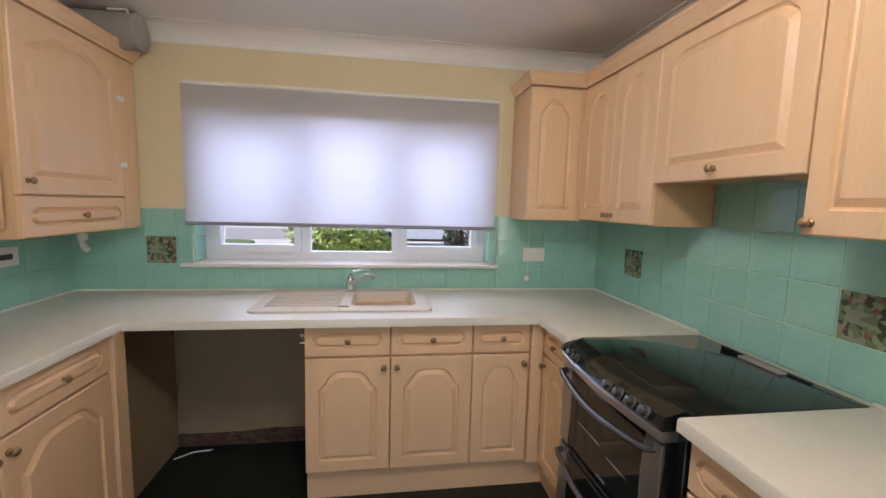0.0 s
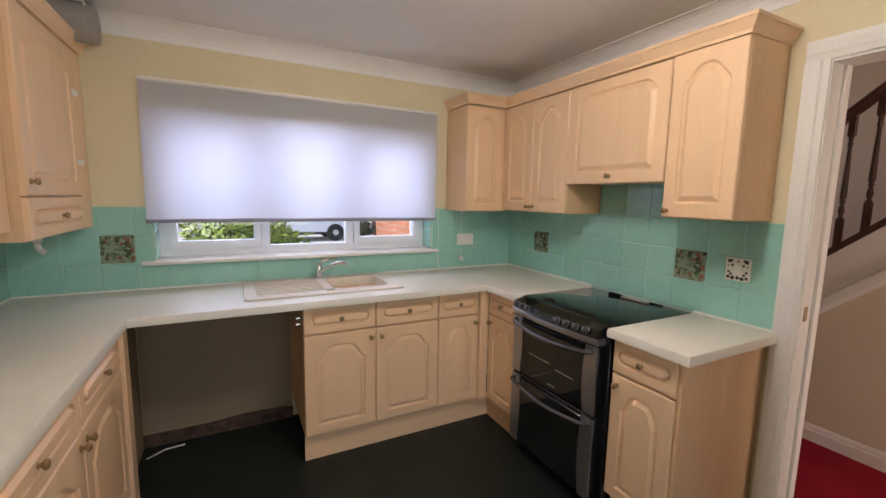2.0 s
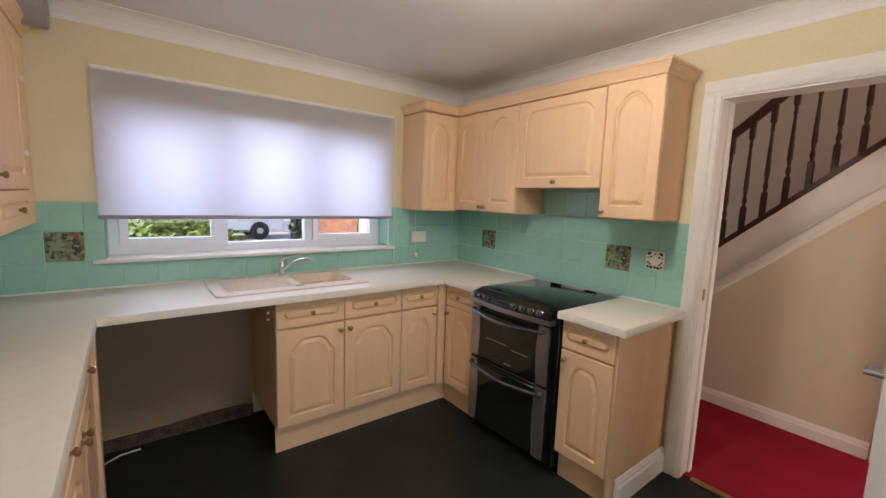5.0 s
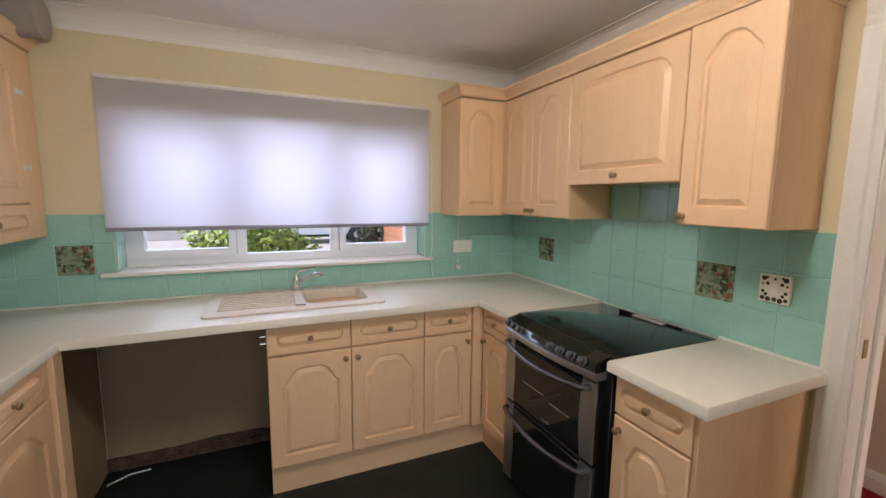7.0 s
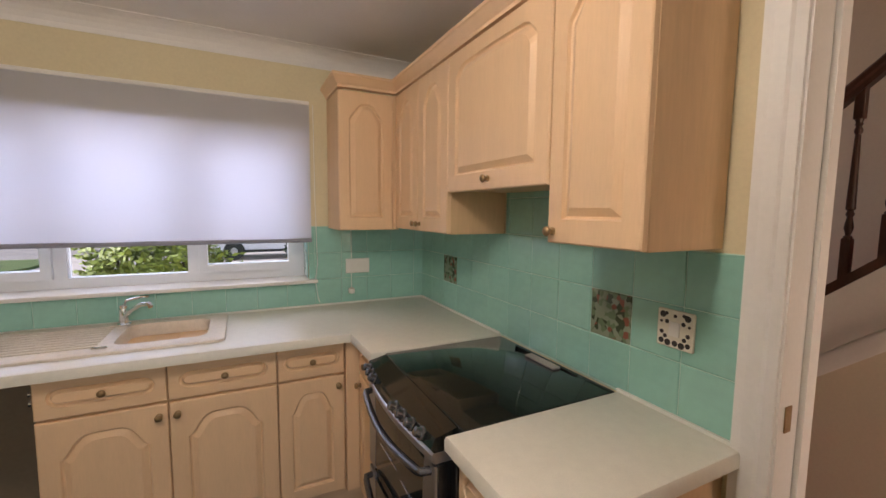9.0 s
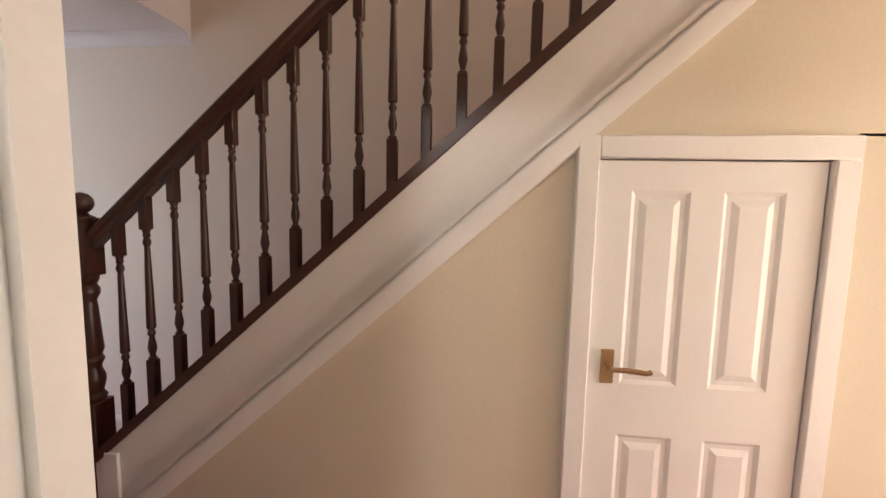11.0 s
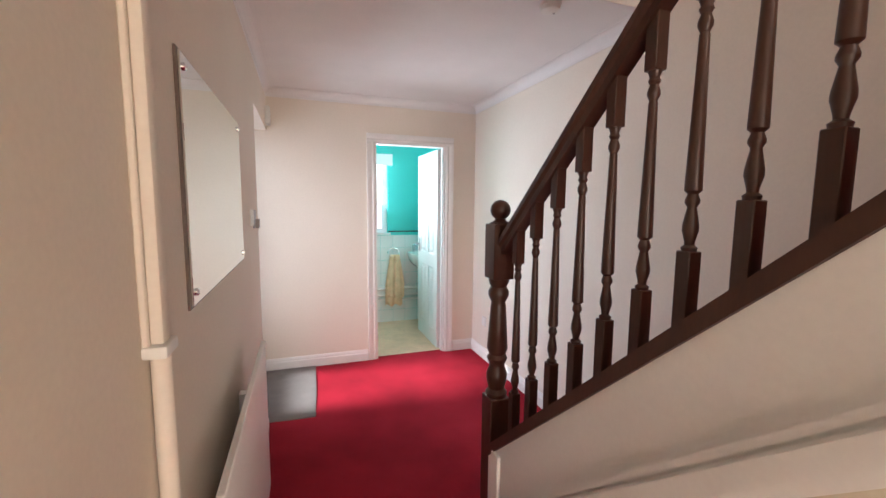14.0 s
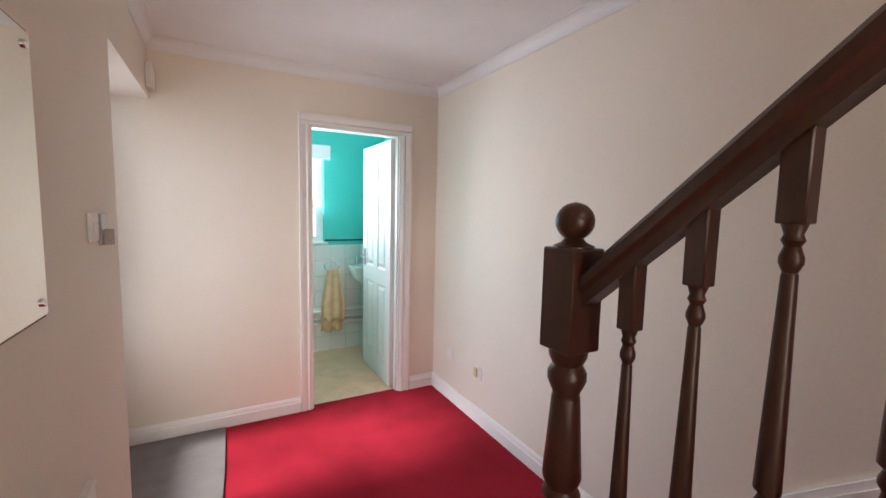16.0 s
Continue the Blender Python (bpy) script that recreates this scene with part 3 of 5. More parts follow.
KNOB = mesh(knob_bm(), "knob", M_BRASS, True)


def cabinet(name, label, m, w, d, z0, z1, fronts, group, mat=M_CARC):
    """A cabinet; local origin at the left end of its carcass front on the floor, y into the wall. fronts: part name, x, z, w, h, style, knob x, knob z."""
    r = thing(name, label, "cabinet", m, group)
    part("body", box(0.001, 0, z0, w - 0.001, d, z1, bevel=0.001), mat, r)
    for nm, x, z, fw, fh, style, kx, kz in fronts:
        f = part(nm, front_mesh(fw - 0.004, fh - 0.004, style), M_WOODH if style == "slot" else M_WOOD, r, smooth=False)
        f.location = (x + 0.002, 0, z + 0.002)
        if kx is not None:
            k = new("knob", KNOB)
            k.parent = f
            k.location = (kx - x - 0.002, -0.020, kz - z - 0.002)
            tagged(k, "small aged brass knob")
    return r


def base_unit(label, m, w, side, group="base cabinets"):
    """side: where the door's knob sits, 1 right, 0 left."""
    kx = w - 0.03 if side else 0.03
    return cabinet("base_cabinet", label, m, w, 0.54, 0.15, 0.868,
                   [("drawer", 0, 0.718, w, 0.152, "slot", w / 2, 0.794), ("door", 0, 0.155, w, 0.557, "arch", kx, 0.665)], group)


base_unit("limed wood base cabinet with drawer beside the open space", pose(-0.264, 1.905, 0), 0.388, 1)
base_unit("limed wood base cabinet with drawer under the sink", pose(0.124, 1.905, 0), 0.391, 0)
base_unit("narrow limed wood base cabinet with drawer near the corner", pose(0.515, 1.905, 0), 0.285, 1)
base_unit("narrow limed wood base cabinet with drawer beside the cooker", pose(0.88, 1.866, 0, 0, 0, -90), 0.296, 0)
base_unit("narrow limed wood base cabinet at the end of the run", pose(0.88, 0.912, 0, 0, 0, -90), 0.285, 0)
base_unit("limed wood base cabinet with drawer under the long worktop", pose(-1.02, 0.66, 0, 0, 0, 90), 0.645, 1)
base_unit("limed wood base cabinet with drawer beside the open space", pose(-1.02, 1.305, 0, 0, 0, 90), 0.49, 0)
solid("corner_post", box(0.802, 1.868, 0.15, 0.862, 1.93, 0.868, bevel=0.002), M_WOOD, "limed wood filler post in the cabinet corner", "filler panel")
solid("end_panel", box(0.87, 0.612, 0.0, 1.43, 0.626, 0.868, bevel=0.001), M_CARC, "limed wood panel at the end of the cabinets", "end panel")
solid("end_panel", box(-1.06, 1.797, 0.0, -0.985, 1.872, 0.868, bevel=0.002), M_WOOD, "limed wood post beside the empty appliance space", "end panel")
# this panel's colour also carries the shade of the recess
solid("end_panel", box(-1.08, 1.873, 0.0, -1.06, 2.43, 0.868, bevel=0.001), M_RECESS_SHADE, "plain side panel inside the empty appliance space, in a shade-darkened colour", "end panel")
solid("plinth", boxes((-0.262, 1.925, 0, 0.91, 1.94, 0.15), (0.91, 1.572, 0, 0.925, 1.94, 0.15)), M_WOODH, "limed wood plinth under the sink cabinets", "plinth")
solid("plinth", box(0.91, 0.63, 0, 0.925, 0.912, 0.15), M_WOODH, "limed wood plinth under the end cabinet", "plinth")
solid("plinth", box(-1.075, 0.66, 0, -1.06, 1.797, 0.15), M_WOODH, "limed wood plinth under the long worktop's cabinets", "plinth")

cabinet("wall_cabinet", "limed wood double wall cabinet next to the cooker hood", pose(1.16, 2.155, 0, 0, 0, -90), 0.61, 0.265, 1.36, 2.055,
        [("door", 0, 1.362, 0.305, 0.69, "tall", 0.305 - 0.022, 1.395), ("door", 0.305, 1.362, 0.305, 0.69, "tall", 0.305 + 0.024, 1.395)], "wall cabinets")
cabinet("hood_cabinet", "limed wood lift-up cabinet hiding the cooker hood", pose(1.16, 1.545, 0, 0, 0, -90), 0.60, 0.265, 1.535, 2.055,
        [("door", 0, 1.527, 0.60, 0.525, "wide", 0.30, 1.565)], "wall cabinets")
cabinet("wall_cabinet", "limed wood single wall cabinet next to the doorway", pose(1.16, 0.943, 0, 0, 0, -90), 0.296, 0.265, 1.372, 2.06,
        [("door", 0, 1.372, 0.296, 0.685, "tall", 0.024, 1.405)], "wall cabinets")
cabinet("wall_cabinet", "limed wood corner wall cabinet beside the window", pose(0.84, 2.17, 0), 0.285, 0.275, 1.352, 2.05,
        [("door", 0, 1.352, 0.285, 0.695, "tall", None, None)], "wall cabinets")
solid("filler_panel", box(1.126, 2.158, 1.353, 1.16, 2.19, 2.05), M_WOOD, "limed wood filler in the wall cabinet corner", "filler panel")
bc = cabinet("boiler_cabinet", "deep limed wood wall cabinet housing the boiler", pose(-1.22, 1.71, 0, 0, 0, 90), 0.735, 0.325, 1.255, 2.10,
             [("door", 0, 1.417, 0.60, 0.675, "tall", 0.035, 1.47), ("drawer_front", 0, 1.258, 0.60, 0.157, "slot", 0.30, 1.337)], "wall cabinets")
f = part("filler", front_mesh(0.125, 0.835, "tall"), M_WOOD, bc)
f.data = mesh(box(0, -0.016, 0, 0.128, 0, 0.835, bevel=0.002), "filler", M_WOOD)
f.location = (0.604, 0, 1.258)
for z in (1.88, 1.56):
    part("safety_catch", box(0.565, -0.032, z, 0.62, -0.0165, z + 0.026, bevel=0.006, seg=2), M_PLATE, bc, "white plastic safety catch")
cabinet("wall_cabinet", "limed wood double wall cabinet beside the boiler cabinet", pose(-1.27, 1.02, 0, 0, 0, 90), 0.685, 0.275, 1.29, 1.98,
        [("door", 0, 1.29, 0.342, 0.69, "tall", 0.342 - 0.03, 1.33), ("door", 0.342, 1.29, 0.343, 0.69, "tall", 0.342 + 0.03, 1.33)], "wall cabinets")


def cornice(label, path, z):
    """A flared top moulding swept along a line of points, with mitred corners; it flares to the right of the line."""
    b = bmesh.new()
    prof = [(-0.03, 0), (0.002, 0), (0.003, 0.012), (0.010, 0.020), (0.026, 0.046), (0.031, 0.050), (0.031, 0.062), (-0.03, 0.062)]
    rings = []
    for i, p in enumerate(path):
        p = Vector(p)
        u = (p - Vector(path[i - 1])).normalized() if i else (Vector(path[1]) - p).normalized()
        v = (Vector(path[i + 1]) - p).normalized() if i + 1 < len(path) else u
        s = Vector((u.y, -u.x)) + Vector((v.y, -v.x))
        s = s * (2 / s.length_squared)
        rings.append([b.verts.new((p.x + s.x * d, p.y + s.y * d, z + h)) for d, h in prof])
    n = len(prof)
    for r0, r1 in zip(rings, rings[1:]):
        for i in range(n):
            b.faces.new((r0[i], r0[(i + 1) % n], r1[(i + 1) % n], r1[i]))
    b.faces.new(rings[0])
    b.faces.new(rings[-1][::-1])
    return solid("cornice", b, M_WOODH, label, "cornice", smooth=False)


cornice("limed wood cornice along the top of the wall cabinets", [(KE, 0.647), (1.14, 0.647), (1.14, 2.15), (0.84, 2.15), (0.84, KN)][::-1], 2.058)
cornice("limed wood cornice on top of the boiler cabinet", [(-1.2, KN), (-1.2, 1.71), (KW, 1.71)][::-1], 2.10)
cornice("limed wood cornice on top of the smaller wall cabinet", [(-1.25, 1.708), (-1.25, 1.02), (KW, 1.02)][::-1], 1.985)
b = bmesh.new()
rod(b, (KW, 2.33, 2.215), (-1.10, 2.33, 2.215), 0.085, 28)
fl = solid("boiler_flue", b, M_GREYD, "grey round flue duct above the boiler cabinet", "flue")
b = bmesh.new()
tube(b, [(-1.22, 2.29, 2.298), (-1.15, 2.285, 2.300), (-1.13, 2.28, 2.298), (-1.125, 2.28, 2.270)], 0.007)
part("bracket", b, M_PLATE, fl, "pale bracket on the flue")
b = bmesh.new()
tube(b, [(-1.36, 2.24, 1.26), (-1.36, 2.24, 1.19), (-1.355, 2.24, 1.17), (-1.335, 2.235, 1.155)], 0.013)
lathe(b, [(0.02, 1.205), (0.02, 1.235)], (-1.36, 2.24, 0), 12)
solid("drain_valve", b, M_PLATE, "white plastic boiler drain fitting below the cabinet", "valve")


# ---- worktops, sink and tap ----
def rounded(x0, y0, x1, y1, r, n=5):
    pts = []
    for cx, cy, s in ((x1 - r, y0 + r, -90), (x1 - r, y1 - r, 0), (x0 + r, y1 - r, 90), (x0 + r, y0 + r, 180)):
        for i in range(n + 1):
            a = radians(s + 90 * i / n)
            pts.append((cx + r * math.cos(a), cy + r * math.sin(a)))
    return pts


def slab(outline, top, thick, hole=None, r=0.012):
    bm = bmesh.new()
    rings = [[(x, y, top - thick) for x, y in outline], [(x, y, top - r) for x, y in outline], [(x, y, top - r * 0.3) for x, y in offset(outline, r * 0.3)], [(x, y, top) for x, y in offset(outline, r)]]
    vs = loops(bm, rings, cap=False)
    if hole:
        h0 = [bm.verts.new((x, y, top)) for x, y in hole]
        h1 = [bm.verts.new((x, y, top - thick)) for x, y in hole]
        for i in range(len(hole)):
            bm.faces.new((h0[i], h0[(i + 1) % len(hole)], h1[(i + 1) % len(hole)], h1[i]))
        fill(bm, vs[-1], h0)
        fill(bm, vs[0], h1)
    else:
        bm.faces.new(vs[-1])
        bm.faces.new(vs[0][::-1])
    return bm


WT = 0.911
U = [(KW, 0.62), (-0.977, 0.62), (-0.977, 1.836), (0.817, 1.836), (0.826, 1.556), (KE, 1.556), (KE, KN), (KW, KN)]
solid("worktop", slab(U, WT, 0.04, [(-0.085, 2.01), (0.265, 2.01), (0.265, 2.345), (-0.085, 2.345)]), M_WORK, "pale grey-green laminate worktop round three sides", "worktop")
solid("worktop", slab([(0.826, 0.568), (KE, 0.568), (KE, 0.922), (0.826, 0.922)], WT, 0.04), M_WORK, "short pale laminate worktop beside the cooker", "worktop")
solid("sealant_strip", boxes((KW + 0.01, KN - 0.018, WT, KE, KN - 0.008, WT + 0.008), (KE - 0.018, 1.56, WT, KE - 0.008, KN, WT + 0.008), (KE - 0.018, 0.57, WT, KE - 0.008, 0.92, WT + 0.008), (KW + 0.008, 0.62, WT, KW + 0.018, KN, WT + 0.008)), M_PLATE, "white sealant strip along the worktop", "sealant", kind="structure")

sk = thing("sink", "beige composite sink with a ribbed drainer", "sink")
so = rounded(-0.53, 1.94, 0.322, 2.415, 0.03)
bo = rounded(-0.072, 2.022, 0.252, 2.333, 0.05)
part("rim", slab(so, WT + 0.011, 0.0105, bo, r=0.008), M_SINK, sk)
bm = bmesh.new()
loops(bm, [[(x, y, WT + 0.010) for x, y in bo], [(x, y, WT - 0.01) for x, y in offset(bo, 0.006)], [(x, y, WT - 0.14) for x, y in offset(bo, 0.015)], [(x, y, WT - 0.155) for x, y in offset(bo, 0.035)]])
part("bowl", bm, M_SINK, sk)
for i in range(9):
    y = 2.02 + i * 0.037
    part("drainer_rib", box(-0.47, y, WT + 0.009, -0.12, y + 0.014, WT + 0.0165, bevel=0.003), M_SINK, sk)
b = bmesh.new()
lathe(b, [(0.03, WT - 0.154), (0.03, WT - 0.150), (0.02, WT - 0.149)], (0.09, 2.17, 0), 18)
part("waste", b, M_CHROME, sk, "chrome sink waste")
part("overflow_plug", box(-0.125, 1.985, WT + 0.0112, -0.075, 2.0, WT + 0.019, bevel=0.003), M_CHROME, sk, "chrome plug lever")
tp = thing("mixer_tap", "chrome single-lever mixer tap behind the sink bowl", "tap")
b = bmesh.new()
lathe(b, [(0.026, WT + 0.011), (0.026, WT + 0.017), (0.019, WT + 0.022), (0.019, WT + 0.085), (0.016, WT + 0.10), (0.01, WT + 0.105)], (-0.095, 2.35, 0), 18)
part("tap_body", b, M_CHROME, tp)
b = bmesh.new()
tube(b, [(-0.095, 2.345, WT + 0.045), (-0.06, 2.31, WT + 0.085), (-0.01, 2.25, WT + 0.12), (0.025, 2.21, WT + 0.128), (0.033, 2.20, WT + 0.115)], 0.010, 10)
part("spout", b, M_CHROME, tp)
b = bmesh.new()
tube(b, [(-0.095, 2.35, WT + 0.10), (-0.08, 2.34, WT + 0.125), (-0.02, 2.32, WT + 0.14), (0.01, 2.31, WT + 0.143)], 0.006, 8)
part("lever", b, M_CHROME, tp)

# ---- cooker ----
ck = thing("cooker", "black and steel freestanding double oven with ceramic hob", "cooker", pose(0.845, 1.548, 0, 0, 0, -90))
W, BODY = 0.590, 0.618  # the fronts and the wider black casing behind them
part("body", box(0, 0.02, 0.035, BODY, 0.58, 0.868, bevel=0.003), M_BLACK, ck)
part("hob", box(-0.002, 0.035, 0.868, BODY + 0.002, 0.575, 0.905, bevel=0.005, seg=2), M_GLASSB, ck, "glossy black ceramic hob")
part("hob_vent", box(0.14, 0.548, 0.905, 0.48, 0.560, 0.9085, bevel=0.001), M_BLACK, ck)
part("hob_vent", box(0.25, 0.512, 0.9048, 0.41, 0.546, 0.912, bevel=0.002), M_GREYD, ck, "grey raised vent cover on the hob")


def bow(x):
    """How far the cooker's curved front stands out at x."""
    return 0.022 * math.sin(math.pi * x / W)


def bowed_bar(profile):
    bm = bmesh.new()
    rings = [[bm.verts.new((W * i / 12, y - (bow(W * i / 12) if y < 0 else 0), z)) for y, z in profile] for i in range(13)]
    n = len(profile)
    for r0, r1 in zip(rings, rings[1:]):
        for i in range(n):
            bm.faces.new((r0[i], r0[(i + 1) % n], r1[(i + 1) % n], r1[i]))
    bm.faces.new(rings[0][::-1])
    bm.faces.new(rings[-1])
    bmesh.ops.recalc_face_normals(bm, faces=bm.faces)
    return bm


part("control_panel", bowed_bar([(0.05, 0.845), (-0.030, 0.845), (-0.040, 0.858), (-0.026, 0.885), (0.05, 0.903)]), M_GLASSB, ck)
part("trim_strip", bowed_bar([(0.02, 0.815), (-0.028, 0.815), (-0.036, 0.822), (-0.036, 0.840), (-0.030, 0.8455), (0.02, 0.8455)]), M_STEEL, ck, "brushed steel trim strip")
for i, x in enumerate((0.045, 0.095, 0.145, 0.37, 0.425, 0.48, 0.535)):
    b = bmesh.new()
    t = Euler((radians(62), 0, 0)).to_matrix()
    lathe(b, [(0.019, 0), (0.019, 0.004), (0.014, 0.007), (0.0125, 0.022), (0.009, 0.024)], (x, -0.034 - bow(x), 0.873), 14, t)
    part("control_knob", b, M_DSTEEL, ck)
part("display", box(0.24, -0.058, 0.868, 0.36, -0.045, 0.884), M_GLASSB, ck)
for nm, z0, z1 in (("upper_door", 0.485, 0.812), ("lower_door", 0.075, 0.478)):
    d = part(nm, box(0.0, -0.02, z0, W, 0.02, z1, bevel=0.004), M_BLACK, ck)
    part("glass", box(0.066, -0.026, z0 + 0.02, W - 0.066, -0.0195, z1 - 0.02, bevel=0.003), M_GLASSB, d, "black oven glass")
    for s in (0, 1):
        bm = bmesh.new()
        e = 0.002
        inner = [(0.066 + 0.012 * math.sin(math.pi * k / 8), z0 + 0.006 + (z1 - z0 - 0.012) * k / 8) for k in range(9)]
        o = [(e, z0 + 0.006)] + inner + [(e, z1 - 0.006)]
        o = [(W - x, z) if s else (x, z) for x, z in o]
        prism(bm, o, "y", -0.027, -0.019)
        part("side_strip", bm, M_STEEL, d, "brushed steel side strip")
    b = bmesh.new()
    zh = z1 - 0.035
    tube(b, [(0.03, -0.02, zh + 0.004), (0.035, -0.052, zh + 0.004)] + [(0.05 + (W - 0.10) * k / 10, -0.055 - 0.020 * math.sin(math.pi * k / 10), zh - 0.016 * math.sin(math.pi * k / 10)) for k in range(11)] + [(W - 0.035, -0.052, zh + 0.004), (W - 0.03, -0.02, zh + 0.004)], 0.012, 10)
    part("handle", b, M_DSTEEL, d, "curved dark steel oven handle")
part("rack", boxes((0.14, -0.0275, 0.625, 0.30, -0.026, 0.628), (0.34, -0.0275, 0.61, 0.46, -0.026, 0.613)), M_CHROME, ck, "oven shelf seen through the glass")
part("badge", box(0.29, -0.0285, 0.515, 0.34, -0.026, 0.522), M_STEEL, ck)
for x in (0.04, W - 0.04):
    for y in (0.06, 0.54):
        b = bmesh.new()
        lathe(b, [(0.02, 0), (0.02, 0.036)], (x, y, 0), 10)
        part("foot", b, M_BLACK, ck)

solid("strike_plate", box(1.452, 0.5065, 0.975, 1.478, 0.5098, 1.035, bevel=0.001), M_BRASS, "brass strike plate on the kitchen door jamb", "strike plate")

# ---- sockets, switches and clutter in the kitchen ----
def plate(name, label, m, w, h, parts, mat=M_PLATE):
    """A wall plate; local x along the wall, face to -y."""
    r = thing(name, label, "switch" if "switch" in name else "socket", m)
    part("plate", box(-w / 2, -0.010, -h / 2, w / 2, 0, h / 2, bevel=0.003), mat, r)
    for nm, x0, z0, x1, z1, d, pm in parts:
        part(nm, box(x0, -0.010 - d, z0, x1, -0.0095, z1), pm, r)
    return r


plate("wall_socket", "white plastic double socket beside the window", pose(1.005, KN - 0.008, 1.13), 0.14, 0.085, [("rocker", -0.05, 0.01, -0.03, 0.03, 0.003, M_PLATE), ("rocker", 0.03, 0.01, 0.05, 0.03, 0.003, M_PLATE)])
plate("cooker_switch", "white plastic cooker switch with a dark rocker", pose(KW + 0.008, 2.035, 1.145, 0, 0, 90), 0.146, 0.086, [("rocker", -0.02, -0.012, 0.035, 0.012, 0.005, M_INK)])
plate("wall_socket", "white plastic single socket with a cable", pose(KW + 0.008, 1.885, 1.145, 0, 0, 90), 0.086, 0.086, [("rocker", -0.01, 0.012, 0.01, 0.03, 0.003, M_PLATE)])
sw = plate("light_switch", "white light switch with a dark printed floral surround", pose(KE - 0.008, 0.745, 1.15, 0, 0, -90), 0.102, 0.102,
           [("rocker", -0.014, -0.018, 0.014, 0.020, 0.004, M_PLATE)], M_CREAMT)
for x, z, q in ((-0.034, 0.036, 9), (0.034, 0.036, 9), (-0.024, 0.040, 5), (0.024, 0.041, 5), (-0.036, -0.036, 8), (-0.018, -0.038, 9), (0.002, -0.037, 8), (0.020, -0.039, 9), (0.037, -0.035, 7), (-0.036, -0.012, 6), (0.036, -0.010, 6), (-0.022, 0.018, 6), (0.023, 0.019, 6), (0.0, 0.036, 5), (-0.026, -0.022, 6), (0.027, -0.022, 6), (-0.038, 0.016, 4), (0.039, 0.015, 4)):
    part("printed_motif", lathe(bmesh.new(), [(q * 0.001, 0), (q * 0.001, 0.0007)], (x, -0.0098, z), 9, Euler((math.pi / 2, 0, 0)).to_matrix()), M_INK, sw)
pc = thing("pull_cord", "white light pull cord with a round toggle", "pull cord")
b = bmesh.new()
tube(b, [(0.965, KN - 0.02, 1.36), (0.967, KN - 0.02, 1.2), (0.965, KN - 0.02, 1.0)], 0.002, 6)
part("cord", b, M_PLATE, pc)
b = bmesh.new()
lathe(b, [(0.006, 1.005), (0.018, 0.998), (0.020, 0.985), (0.017, 0.972), (0.006, 0.968)], (0.965, KN - 0.026, 0), 14)
part("toggle", b, M_PLATE, pc)
b = bmesh.new()
tube(b, [(KW + 0.02, 1.80, 1.29), (KW + 0.02, 1.805, 1.17), (KW + 0.02, 1.80, 1.10)], 0.014, 8)
solid("cable_conduit", b, M_GREYD, "grey cable conduit beside the socket", "cable")
b = bmesh.new()
for s in range(3):
    tube(b, [(-0.30, 2.42, 0.04 + 0.02 * s), (-0.55, 2.43, 0.045 + 0.018 * s), (-0.9, 2.43, 0.03 + 0.01 * s)], 0.009, 6)
solid("waste_pipe", b, M_RUST, "brown dusty pipes along the appliance space wall", "pipe")
# dark sheet over the cream wall, coloured for the shade under the worktop
structure("wall_alcove", box(-1.058, 2.440, 0.05, -0.266, 2.4495, 0.868), M_RECESS_SHADE, "wall sheet behind the empty appliance space, with shade put into its colour")
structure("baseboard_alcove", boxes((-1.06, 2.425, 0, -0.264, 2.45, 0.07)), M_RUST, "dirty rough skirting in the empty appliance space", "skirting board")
b = bmesh.new()
tube(b, [(-1.03, 2.30, 0.006), (-0.95, 2.36, 0.006), (-0.86, 2.37, 0.006)], 0.005, 6)
solid("loose_pipe", b, M_ALLOY, "short loose metal pipe on the floor", "pipe")
for z in (0.80, 0.765):
    solid("pipe_connector", lathe(bmesh.new(), [(0.008, 0), (0.008, 0.018), (0.011, 0.018), (0.011, 0.026)], (-0.265, 1.95, z), 10, Euler((0, -math.pi / 2, 0)).to_matrix()), M_CHROME, "small metal pipe end on the cabinet side", "pipe fitting")
ap = thing("hot_plate", "small silver hot plate with a dark glass top", "hot plate", pose(-1.475, 1.55, WT, 0, 0, 0))
part("base", box(-0.06, -0.12, 0.001, 0.06, 0.12, 0.05, bevel=0.012, seg=2), M_ALLOY, ap)
part("top", box(-0.055, -0.115, 0.0495, 0.055, 0.115, 0.07, bevel=0.006, seg=2), M_GLASSB, ap)
mt = thing("metal_tray", "shallow silver metal tray on the worktop's end", "tray", pose(-1.395, 1.03, WT, 0, 0, 20))
part("tray_base", box(-0.11, -0.12, 0.001, 0.11, 0.12, 0.008, bevel=0.003), M_ALLOY, mt)
for x0, y0, x1, y1 in ((-0.115, -0.125, 0.115, -0.118), (-0.115, 0.118, 0.115, 0.125), (-0.115, -0.118, -0.108, 0.118), (0.108, -0.118, 0.115, 0.118)):
    part("tray_rim", box(x0, y0, 0.001, x1, y1, 0.055, bevel=0.003), M_CHROME, mt)
cl = thing("ceiling_light", "round opal glass ceiling light switched on", "ceiling light", pose(0.16, 0.625, CEIL, 180))
b = bmesh.new()
lathe(b, [(0.10, 0), (0.10, 0.02), (0.085, 0.03)], (0, 0, 0), 24)
part("base", b, M_WHITE, cl)
b = bmesh.new()
lathe(b, [(0.085, 0.03), (0.11, 0.05), (0.12, 0.085), (0.105, 0.125), (0.06, 0.155), (0.01, 0.165)], (0, 0, 0), 28)
em, _n, _l = simple_nodes("opal_glass_lit")
